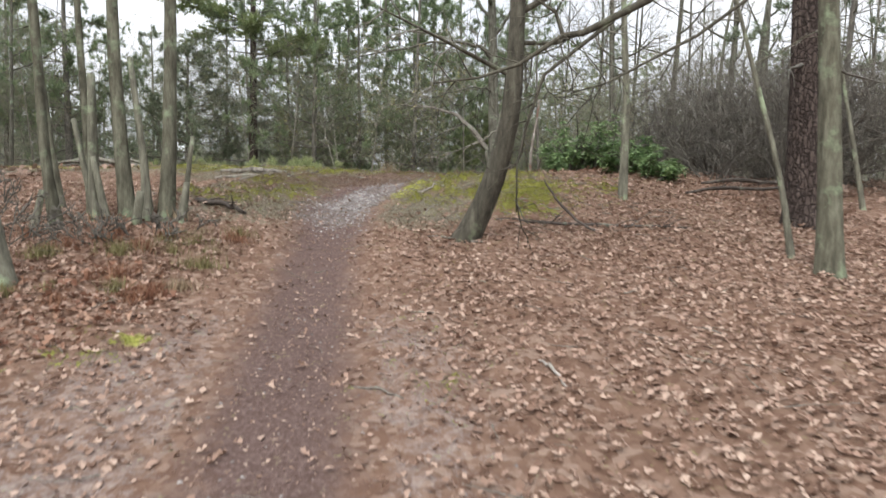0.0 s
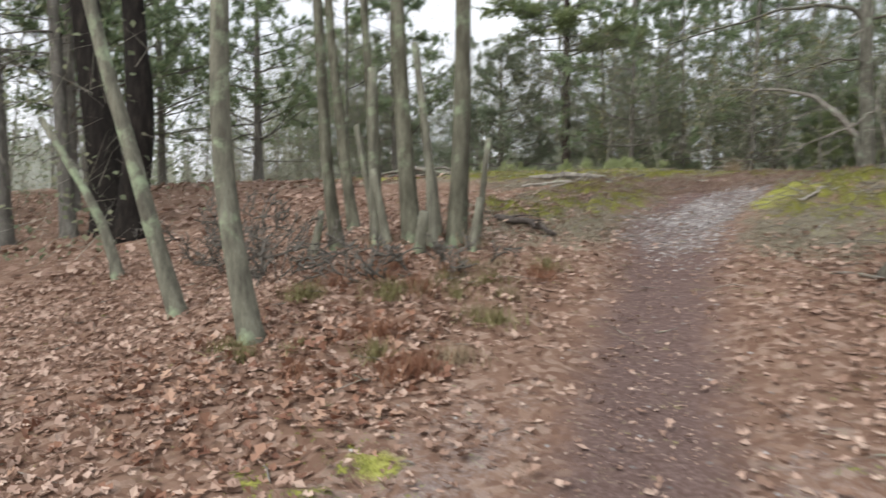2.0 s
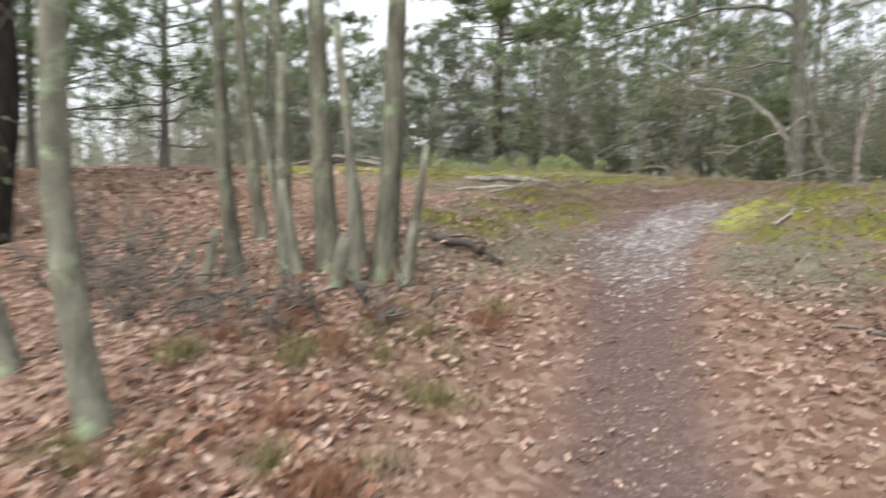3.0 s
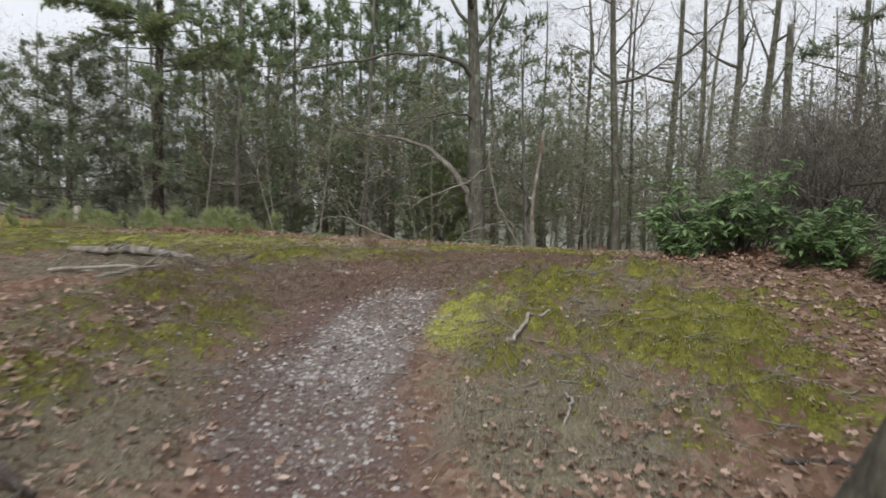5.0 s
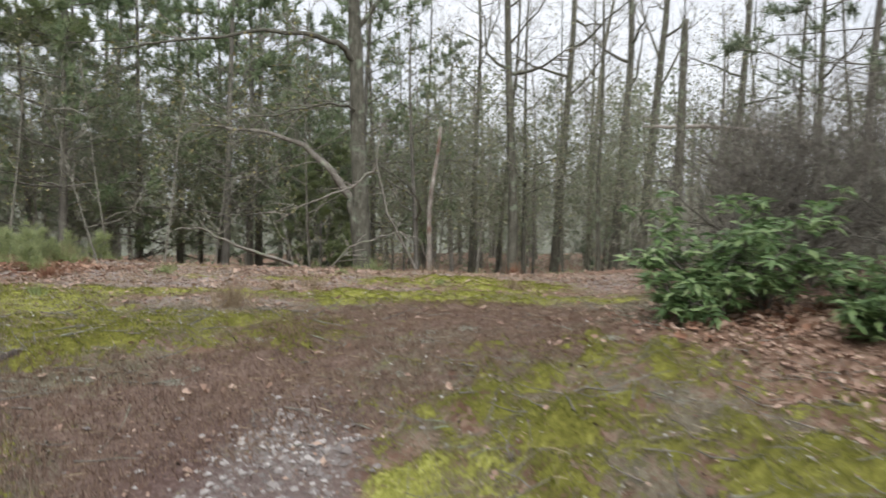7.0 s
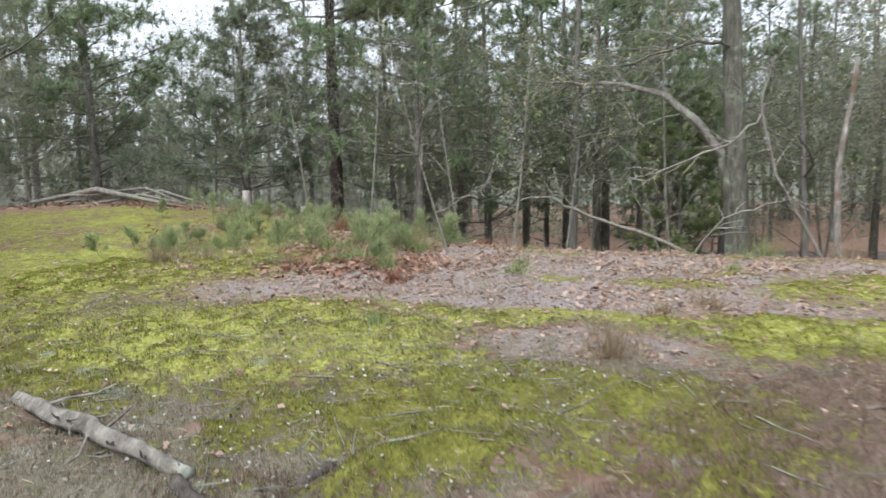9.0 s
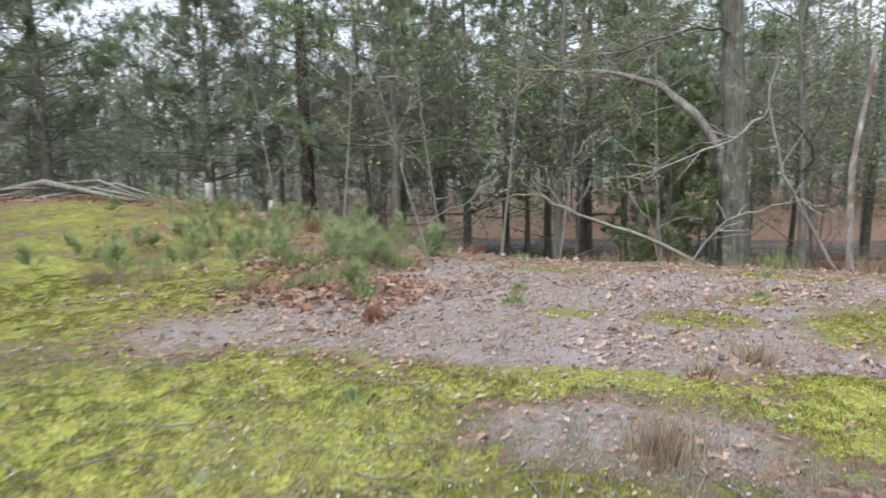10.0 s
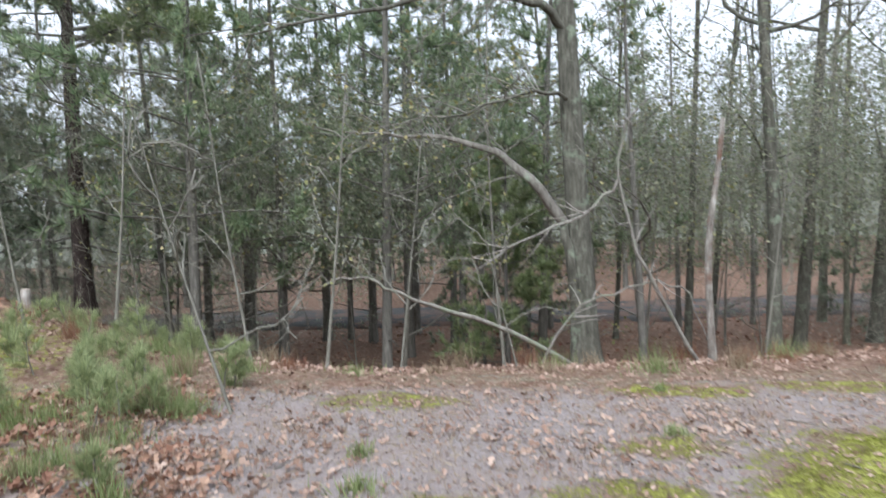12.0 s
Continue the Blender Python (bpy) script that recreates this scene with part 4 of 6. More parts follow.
for x, y, top, reach, seed in ((-12.5, 16.5, 9.5, 3.2, 413), (-17.0, 17.5, 11, 3.4, 414), (-11.6, 10.6, 10.5, 2.8, 415), (-13.0, 12.4, 11.5, 3.4, 411), (-15.6, 15.6, 12, 3.6, 412), (-14.0, 8.2, 11.5, 3.4, 416)):
    pine_tree("dark bushy pine in the woods beside the trail", upright(x, y, 4, 0.1), 0.13, top, seed, 0.2, reach, 13, BARK_FAR, NEEDLES, 6, 0.32, 10, "pines beside the trail", tufts=4, sides=8)

# the big trees at the far edge of the clearing
edge_pine = pine_tree("tall dark pine with spreading boughs at the edge of the clearing", [(-8.1, 29.3, 2.3), (-8.14, 29.4, 5.2), (-8.1, 29.45, 9.0)], 0.2, 17, 51, 0.4, 4.4, 17, BARK_PINE, tufts=9, needle=0.2, blades=20)
g, nd, rng = Geo(), Geo(), np.random.default_rng(151)
spots, ways = [], []
for k, (az, z, L) in enumerate(((-0.5, 7.9, 3.6), (0.15, 8.3, 3.0), (-0.2, 8.1, 3.2), (3.0, 9.2, 3.4), (3.5, 9.6, 3.2), (-1.6, 8.8, 2.6), (-2.4, 9.4, 2.8))):
    line = bent(rng, (0, 0.1, z - edge_pine.matrix_basis.translation.z), (math.cos(az), math.sin(az), 0.12), L, 7, 0.07, -0.01)
    tube(g, line, np.linspace(0.045, 0.012, 7), 5)
    for s in range(64):
        p, d = along(line, rng.uniform(0.2, 0.999))
        w = side_way(rng, d, rng.uniform(0.5, 1.2)) * (1, 1, 0.5)
        tip = p + w * rng.uniform(0.3, 0.95)
        tube(g, np.array([p, tip]), (0.009, 0.004), 3)
        q = p + (tip - p) * rng.uniform(0.2, 1.0, (60, 1))
        v = rng.normal(0, 0.8, (60, 3)) + unit(tip - p) * 0.8 + (0, 0, 0.3)
        spots.append(q)
        ways.append(v / np.linalg.norm(v, axis=1)[:, None])
spots, ways = np.concatenate(spots), np.concatenate(ways)
s = rng.uniform(0.1, 0.2, len(spots))
aim(nd, (np.array([(-0.5, 0, 0), (0.5, 0, 0), (0, 1, 0)]), np.array([(0, 1, 2)])), spots, ways, np.stack([np.full(len(s), 0.034), s, s], -1), rng)
part("low_branchwork", g, BARK_FAR, edge_pine, kind="stuff")
part("low_foliage", nd, NEEDLES_BRIGHT, edge_pine, "fresh green needles on the lowest boughs", smooth=False, kind="stuff")
oak, oak_line, oak_rng = bare_tree("oak_tree", "large grey oak with bare crooked limbs beside the clearing", [(1.57, 23.83, 1.68), (1.56, 23.93, 3.11), (1.51, 24.06, 5.15), (1.48, 24.21, 7.38)], 0.215, 17, 52, BARK_OAK, 16, 5.5, 0.38, 7, 5, (SPRING, 0.07, 1), sides=16)
limb_geo, twig_geo, tips = Geo(), Geo(), []
for line, r0 in (([(1.29, 23.92, 3.87), (0.69, 23.82, 4.63), (0.22, 23.9, 4.98), (-0.29, 23.97, 5.21), (-1.14, 24.09, 5.34), (-2.1, 24.1, 5.4)], 0.085),
                 ([(1.49, 24.15, 6.89), (1.1, 24.02, 7.27), (0.3, 23.82, 7.41), (-0.92, 23.5, 7.22), (-2.35, 23.27, 6.88), (-3.58, 23.15, 6.62)], 0.075),
                 ([(1.54, 24.09, 5.78), (1.06, 23.84, 5.91), (0.34, 23.52, 5.75), (-0.58, 23.3, 5.49)], 0.035),
                 ([(1.53, 23.83, 2.24), (1.37, 23.83, 3.26), (1.29, 23.92, 3.87)], 0.1)):
    line = crooked(oak_rng, local(line, oak.matrix_basis.translation), 0.022)
    limb_geo = Geo()
    tube(limb_geo, line, np.linspace(r0, 0.012, len(line)) if r0 < 0.09 else np.linspace(r0, 0.07, len(line)), 8, 0.16, oak_rng)
    part("limb", limb_geo, GREYWOOD if r0 == 0.085 else BARK_OAK, oak)
    for _ in range(16 if r0 < 0.09 else 0):
        p, d = along(line, oak_rng.uniform(0.2, 0.99))
        l2 = bent(oak_rng, p, side_way(oak_rng, d, 0.8), oak_rng.uniform(0.5, 1.6), 5, 0.2, 0.03)
        tube(twig_geo, l2, np.linspace(0.016, 0.005, 5), 3)
        for _ in range(6):
            p3, d3 = along(l2, oak_rng.uniform(0.2, 0.99))
            l3 = bent(oak_rng, p3, side_way(oak_rng, d3, 0.8), 0.4, 3, 0.2)
            tube(twig_geo, l3, (0.006, 0.005, 0.004), 3)
            tips.append(l3[-1])
part("low_twigwork", twig_geo, BARK_TWIG, oak, kind="stuff")
add_leaves(oak, oak_rng, tips, SPRING, 0.075, 2, "low_foliage")

bare_tree("oak_tree", "tall grey oak beyond the edge of the clearing", [(5.77, 25.56, 1.11), (5.89, 25.71, 3.66), (5.83, 25.98, 7.92)], 0.15, 15, 53, BARK_OAK, 14, 4.0, 0.4)
bare_tree("dead_tree", "broken dead trunk with peeling white and red bark", [(2.51, 21.55, 2.13), (2.49, 21.65, 3.65), (2.68, 21.68, 4.5)], 0.05, 4.55, 54, SNAG, 0)
bare_tree("young_tree", "slender pale grey tree beyond the clearing", [(11.68, 32.82, -0.05), (12.07, 33.09, 4.99), (12.6, 33.31, 9.41)], 0.14, 15, 55, BARK_PALE, 12, 3.0, 0.45)
bare_tree("young_tree", "thin grey tree beyond the clearing", [(9.98, 29.35, 0.32), (10.18, 29.61, 4.86), (10.44, 29.84, 8.98)], 0.08, 13, 56, BARK_GREY, 12, 3.0, 0.4)
for x, y, dx, r, top, seed in ((8.45, 28.9, 0.7, 0.16, 17, 91), (10.87, 29.5, 0.75, 0.18, 18, 92), (11.8, 29.4, 0.9, 0.19, 18, 93), (11.25, 26.4, 0.3, 0.16, 8.0, 94), (15.6, 29.8, 0.8, 0.19, 18, 95), (5.8, 29.3, 0.4, 0.1, 15, 96), (7.3, 31.1, 0.85, 0.09, 15, 97), (17.4, 27.6, 0.3, 0.16, 15, 98)):
    far_oak = bare_tree("oak_tree", "tall straight bare grey oak beyond the clearing", upright(x, y, 8.5, dx), r, top, seed, BARK_OAK, 12 if top > 10 else 0, 4.2, 0.4, group="oaks beyond the clearing")[0]
g, rng = Geo(), np.random.default_rng(99)
line = local([(17.66, 27.96, 6), (16.65, 28.07, 6.25), (15.34, 28.28, 6.42), (13.93, 28.54, 6.55), (12.71, 28.73, 6.49), (11.7, 28.88, 6.5)], far_oak.matrix_basis.translation)
tube(g, line, np.linspace(0.12, 0.05, 6), 7, 0.1, rng)
for _ in range(14):
    p, d = along(line, rng.uniform(0.2, 0.99))
    tube(g, bent(rng, p, side_way(rng, d, 0.9), rng.uniform(0.4, 1.4), 5, 0.2), np.linspace(0.018, 0.006, 5), 4)
part("limb", g, DEADWOOD, far_oak, "pale bleached horizontal limb")
for x, y, dx, r, seed in ((-15.7, 29.2, -0.1, 0.17, 87), (-19.88, 31.49, 0.2, 0.13, 88)):
    pine_tree("tall dark pine behind the ridge", upright(x, y, 6.5, dx), r, 13.5, seed, 0.18, 4.0, 15, BARK_FAR, group="pines behind the ridge", tufts=11, needle=0.34, blades=13)
for x, y, top, reach, low, seed in ((-4, 30.71, 10.5, 3.8, 0.2, 181), (-10.87, 29.29, 8.2, 3.2, 0.16, 182), (1.85, 41.0, 12.5, 4.2, 0.25, 184), (-6.85, 35.4, 12.5, 4.2, 0.2, 185), (-23.13, 34.72, 12, 4.2, 0.16, 186), (-9.51, 43.33, 13, 4.6, 0.15, 187), (3.1, 43.86, 13.5, 4.6, 0.18, 188), (-18.61, 43.82, 13, 4.8, 0.15, 190), (-0.86, 31.23, 11.5, 3.8, 0.36, 191)):
    pine_tree("broad bushy green pine behind the clearing", upright(x, y, 5, 0.1), 0.14, top, seed, low, reach, 14, BARK_FAR, NEEDLES if seed % 2 else NEEDLES_HAZED, 6, 0.36, 11, "bushy pines", tufts=5, sides=8)
# hooked dead tree and arching stems beside the oak
for pts, r, label in (([(2.57, 22, 1.97), (2.16, 22.09, 2.73), (1.78, 22.19, 3.49), (1.58, 22.28, 4.54), (1.67, 22.31, 5.19), (1.76, 22.3, 5.3), (1.8, 22.3, 5.18)], 0.036, "pale dead stem bent into a hook beside the oak"),
                      ([(1.58, 22.27, 4.47), (1.28, 22.28, 4.1), (0.71, 22.33, 3.84), (0.07, 22.4, 3.64), (-0.4, 22.44, 3.31)], 0.03, "thin pale arching branch caught beside the oak"),
                      ([(0.47, 22.24, 2.07), (0.82, 22.25, 2.68), (1.47, 22.2, 3), (2.07, 22.12, 3.1), (2.41, 22.08, 2.94), (2.7, 22, 2.21)], 0.022, "thin pale arching branch caught beside the oak")):
    rng = np.random.default_rng(int(r * 1000))
    g, pts = Geo(), crooked(rng, pts, 0.025)
    tube(g, pts, np.linspace(r * 0.85, r * 0.35, len(pts)), 6, 0.2, rng)
    ob, tw = tagged(part("dead_branch", g, PALEWOOD), label, "branch"), Geo()
    for _ in range(10):
        p, d = along(np.array(pts), rng.uniform(0.15, 0.9))
        tube(tw, bent(rng, p, side_way(rng, d, 0.9), rng.uniform(0.3, 0.8), 4, 0.25), np.linspace(0.009, 0.004, 4), 3)
    part("twigwork", tw, DEADWOOD, ob, kind="stuff")
# leaning fallen bough in front of the oak
g, rng = Geo(), np.random.default_rng(61)
bough = np.array([(1.13, 23.19, 1.79), (0.28, 23.32, 2.32), (-0.58, 23.43, 2.61), (-1.4, 23.55, 2.96), (-1.81, 23.62, 3.19), (-2.22, 23.67, 3.19), (-2.56, 23.71, 3.07)])
bough = crooked(rng, bough, 0.016)
tube(g, bough, np.linspace(0.046, 0.008, len(bough)), 8, 0.2, rng)
side_twigs = []
for f, w, l in ((0.62, (-0.5, 0, 0.5), 0.5), (0.66, (0.1, 0, 1), 0.45), (0.7, (-0.4, -0.2, 0.9), 0.5), (0.25, (-0.3, 0, 0.6), 0.4), (0.75, (0.3, 0, 0.9), 0.4)):
    p, d = along(bough, f)
    side_twigs.append(bent(rng, p, w, l, 4, 0.2))
bough_ob = tagged(part("fallen_bough", g, PALEWOOD), "long pale fallen bough propped against the oak", "branch")
for line in side_twigs:
    g = Geo()
    tube(g, line, np.linspace(0.014, 0.004, 4), 4)
    part("twig", g, PALEWOOD, bough_ob)

# dark trunks in the hollow by the road
for x, y, r, seed in ((-3.14, 34.2, 0.14, 71), (-2.44, 34.13, 0.095, 72), (-1.78, 33.45, 0.13, 73), (-0.49, 34.36, 0.17, 74), (0.42, 32.04, 0.11, 75), (-5.63, 35.26, 0.12, 76), (3.57, 33.9, 0.13, 77)):
    pine_tree("dark pine in the hollow before the road", upright(x, y, 3.2, 0.05), r, 11.5, seed, 0.32, 3.2, 12, BARK_FAR, group="pines in the hollow", tufts=6, stubs=10)
pine_tree("small bright green young pine in the hollow", upright(0.98, 27.3, 0.8), 0.06, 5.2, 81, 0.1, 1.25, 16, BARK_FAR, NEEDLES_BRIGHT, 0, 0.24, 14, tufts=8)

# ---------------------------------------------------------------- the woods around: a few kinds, copied
rng = np.random.default_rng(5)
WOODS = "trees of the surrounding woods"
pines = [pine_tree("tall pine of the surrounding woods", [(0, 0, on_ground(0, 0)), (0.05, 0, on_ground(0, 0) + 3)], 0.105, on_ground(0, 0) + h, 100 + k, lo, 3.0, 11, BARK_FAR, NEEDLES_HAZED if k % 2 else NEEDLES, 8, 0.34, 10, WOODS, sides=7, tufts=3)
         for k, (h, lo) in enumerate(((9.6, 0.24), (11, 0.3), (8.4, 0.18), (10.4, 0.34)))]
bares = [bare_tree("woodland_tree", "bare grey woodland tree in early spring", [(0, 0, on_ground(0, 0)), (dx, 0.05, on_ground(0, 0) + 3.5)], 0.08, on_ground(0, 0) + h, 120 + k, BARK_FAR if k % 2 else BARK_OAK, 13, 3.8, 0.3, 5, 3, (SPRING, 0.09, 1) if k in (1, 3) else None, WOODS, sides=8)[0]
         for k, (h, dx) in enumerate(((11.5, 0.1), (9.5, -0.15), (13, 0.2), (9, 0.0), (11, 0.3)))]
saplings = [bare_tree("woodland_sapling", "thin bare sapling of the undergrowth", [(0, 0, on_ground(0, 0)), (dx, 0.05, on_ground(0, 0) + 1.5)], 0.028, on_ground(0, 0) + h, 140 + k, BARK_TWIG, 10, 1.8, 0.12, 3, 4, (SPRING if k == 1 else NEEDLES_HAZED, 0.08, 2) if k in (1, 3) else None, "undergrowth saplings", sides=5, up=0.35)[0]
            for k, (h, dx) in enumerate(((4.5, 0.1), (3.6, -0.15), (5.5, 0.2), (3.0, 0.1)))]
firs = [pine_tree("low young pine of the undergrowth", [(0, 0, on_ground(0, 0)), (0.03, 0, on_ground(0, 0) + 1)], 0.05, on_ground(0, 0) + h, 160 + k, 0.08, 1.6, 9, BARK_FAR, NEEDLES_HAZED, 0, 0.3, 10, "undergrowth pines", sides=6, name="young_pine", tufts=2) for k, h in enumerate((4.0, 5.5))]
kept = [(q.matrix_basis.translation.x, q.matrix_basis.translation.y) for q in scene.objects if q.parent is None and q.get("category") == "tree"]


def woods(x, y):
    """True where the woods stand, off the clearing and the trail."""
    if abs(y - (37.4 - 0.16 * x + 0.0016 * (x - 4) ** 2)) < 2.5:
        return False
    if y > 25.5 + 2.5 * float(step01(-3, -9, x)):
        return True
    if x < -7.5 and y < 9.5:
        return True
    if x < -15 or x > 10 or (x > 7 and y > 16) or (x > 6.5 and y < 9.5):
        return True
    return y < -8


placed = list(kept)
used = set()


def plant(kinds, count, area, gap, size, bias=None):
    done = tries = 0
    while done < count and tries < count * 60:
        tries += 1
        x, y = rng.uniform(*area[0]), rng.uniform(*area[1])
        if not woods(x, y) or any((x - a) ** 2 + (y - b) ** 2 < gap * gap for a, b in placed):
            continue
        placed.append((x, y))
        k = rng.integers(len(kinds))
        s = rng.uniform(*size)
        m = pose(x, y, on_ground(x, y), rng.uniform(-3, 3), rng.uniform(-3, 3), rng.uniform(0, 360)) @ Matrix.Diagonal((s, s, s * rng.uniform(0.9, 1.1), 1))
        if (kinds[k].name) not in used:
            used.add(kinds[k].name)
            kinds[k].matrix_basis = m
        else:
            copy_thing(kinds[k], m)
        done += 1


plant(pines, 7, ((-11, 3), (27, 37)), 2.2, (0.85, 1.15))
plant(bares, 9, ((2.5, 26), (25, 37)), 2.4, (0.85, 1.15))
plant(pines, 8, ((-36, 30), (42, 56)), 2.6, (0.9, 1.2))
plant(bares, 5, ((5, 23), (27, 37)), 2.0, (0.8, 1.15))
plant(bares, 9, ((9, 40), (42.5, 54)), 1.8, (0.95, 1.3))
plant(pines, 2, ((11, 34), (43, 54)), 2.4, (0.7, 0.95))
plant(bares, 9, ((-36, 20), (42, 56)), 2.4, (0.9, 1.2))
plant(bares, 9, ((-26, -7.5), (3, 26)), 2.2, (0.8, 1.1))
plant(pines, 7, ((-28, -9), (4, 19)), 2.4, (0.85, 1.1))
plant(bares, 8, ((6.5, 24), (4, 24)), 2.0, (0.8, 1.1))
plant(pines, 4, ((10, 26), (4, 24)), 2.4, (0.85, 1.1))
plant(bares, 4, ((-14, 14), (-22, -8)), 3.0, (0.9, 1.1))
plant(bares, 5, ((4, 26), (27, 37)), 2.0, (0.85, 1.2))
plant(pines, 3, ((6, 34), (43, 56)), 2.2, (0.7, 0.95))
plant(saplings, 30, ((-22, 20), (25.5, 36)), 0.8, (0.8, 1.3))
plant(firs, 8, ((-24, 14), (27, 37)), 1.2, (0.7, 1.2))
plant(saplings, 14, ((-20, -7.5), (3, 26)), 0.9, (0.8, 1.2))
plant(saplings, 9, ((6.5, 22), (5, 25)), 0.9, (0.8, 1.2))
plant(firs, 5, ((-36, 36), (42.5, 56)), 1.5, (0.9, 1.5))

# far woods, past counting; distance haze is in the needle colour
g_t, g_n = Geo(), Geo()
for k in range(150):
    a = rng.uniform(-1.35, 1.3)
    d = rng.uniform(46, 66)
    x, y = d * math.sin(a), 8 + d * math.cos(a)
    z = on_ground(x, y)
    h = rng.uniform(8, 13)
    tube(g_t, [(x, y, z - 0.2), (x + rng.normal(0, 0.2), y, z + h * 0.5), (x + rng.normal(0, 0.4), y, z + h)], (0.17, 0.13, 0.04), 4)
    n = 200
    base = np.stack([rng.normal(0, 1.25, n), rng.normal(0, 1.25, n), np.zeros(n)], -1)
    f = rng.uniform(0.35, 1.0, n)
    base *= (1.25 - f)[:, None]
    base[:, 2] = f * h
    scatter(g_n, SMALL_LEAF, base + (x, y, z), rng.uniform(0, 6.3, n), rng.uniform(-1, 1, n), rng.uniform(-1, 1, n), rng.uniform(0.2, 0.55, n))
far = thing("far_woods", "hazy grey-green woods in the distance", "woods", kind="stuff")
part("trunkwork", g_t, BARK_FAR, far, kind="stuff")
part("foliage", g_n, NEEDLES_HAZED, far, smooth=False, kind="stuff")

# brushwood and leafage of the undergrowth
def brush(name, label, count, area, tall, length, width, material, shape, clusters, seed, low=0.0):
    r = np.random.default_rng(seed)
    g = Geo()
    seats = np.stack([r.uniform(*area[0], clusters * 6), r.uniform(*area[1], clusters * 6)], -1)
    seats = np.array([q for q in seats if woods(q[0], q[1]) and (low > 2 or not (-4.5 < q[0] < 9 and 24 < q[1] < 40))][:clusters])
    n = count
    c = seats[r.integers(len(seats), size=n)] + r.normal(0, 0.75, (n, 2))
    up = low + r.uniform(0, 1, n) ** (1.5 if low == 0 else 0.8) * (tall - low)
    pos = np.stack([c[:, 0], c[:, 1], height(c[:, 0], c[:, 1]) + up], -1)
    s = length * r.uniform(0.4, 1.2, n)
    if shape is BLADE:
        scatter(g, BLADE, pos, r.uniform(0, 6.3, n), r.normal(0, 1.0, n), r.normal(0, 1.0, n), np.stack([np.full(n, width * 8), s * 0.5, s], -1))
    else:
        scatter(g, shape, pos, r.uniform(0, 6.3, n), r.uniform(-1, 1, n), r.uniform(-1, 1, n), s)
    tagged(part(name, g, material, smooth=False), label, "undergrowth", kind="stuff")


brush("brushwood", "tangled grey-brown brushwood under the trees", 36000, ((-26, 24), (25.5, 37)), 3.6, 0.9, 0.012, BRUSH, BLADE, 260, 801)
brush("brushwood", "tangled grey-brown brushwood beyond the road", 22000, ((-38, 42), (42, 58)), 6.0, 1.3, 0.025, BRUSH, BLADE, 200, 802)
brush("brushwood", "tangled grey-brown brushwood in the woods", 12000, ((-26, -8), (2, 26)), 2.6, 0.8, 0.01, BRUSH, BLADE, 90, 803)
brush("brushwood", "tangled grey-brown brushwood in the woods", 12000, ((7, 26), (3, 25)), 3.0, 0.8, 0.012, BRUSH, BLADE, 90, 804)
brush("underleaf", "sparse grey-green leafage of the undergrowth", 90000, ((-26, 12), (25, 37)), 5.5, 0.085, 0, GREEN_BRUSH, SMALL_LEAF, 190, 805, 2.1)
brush("underleaf", "sparse grey-green leafage beyond the road", 26000, ((-38, 42), (42, 58)), 9.0, 0.22, 0, GREEN_BRUSH, SMALL_LEAF, 120, 806)
brush("underleaf", "sparse grey-green leafage in the woods", 8000, ((-26, -8), (2, 26)), 4.0, 0.1, 0, GREEN_BRUSH, SMALL_LEAF, 40, 807)

brush("edge_tangle", "tangled pale grey-brown twigs along the edge of the woods", 80000, ((-20, 9), (24.5, 33)), 6.0, 0.5, 0.008, BRUSH, BLADE, 200, 814, 2.3)
brush("edge_leafage", "sparse yellow-green young leafage along the edge of the woods", 11000, ((-18, 8), (25, 34)), 7.0, 0.075, 0, SPRING, SMALL_LEAF, 60, 815, 2.1)
brush("twig_haze", "fine grey twigs of the bare crowns beyond the clearing", 40000, ((2, 28), (26, 37)), 11.5, 0.6, 0.006, BRUSH, BLADE, 170, 811, 2.6)
brush("crown_leaves", "pale fresh leafage of the crowns beyond the clearing", 14000, ((-8, 28), (26, 37)), 9.0, 0.085, 0, GREEN_BRUSH, SMALL_LEAF, 110, 812, 2.6)
brush("far_crowns", "pale green crowns beyond the road", 14000, ((2, 42), (43, 57)), 12.0, 0.26, 0, GREEN_BRUSH, SMALL_LEAF, 90, 813, 3.0)

# a low bank of woods that closes the distance; its haze is emitted glow
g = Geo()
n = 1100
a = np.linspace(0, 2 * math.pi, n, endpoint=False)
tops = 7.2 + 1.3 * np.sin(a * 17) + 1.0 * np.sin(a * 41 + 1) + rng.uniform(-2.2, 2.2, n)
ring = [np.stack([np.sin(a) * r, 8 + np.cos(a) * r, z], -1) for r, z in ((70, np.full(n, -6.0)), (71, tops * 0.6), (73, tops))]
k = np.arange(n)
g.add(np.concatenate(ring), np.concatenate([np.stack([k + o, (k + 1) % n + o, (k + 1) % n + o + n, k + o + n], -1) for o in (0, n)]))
tagged(part("backdrop", g, HAZE_GLOW), "backdrop belt of distant woods, glowing with a hazy grey-green", "woods", kind="structure")


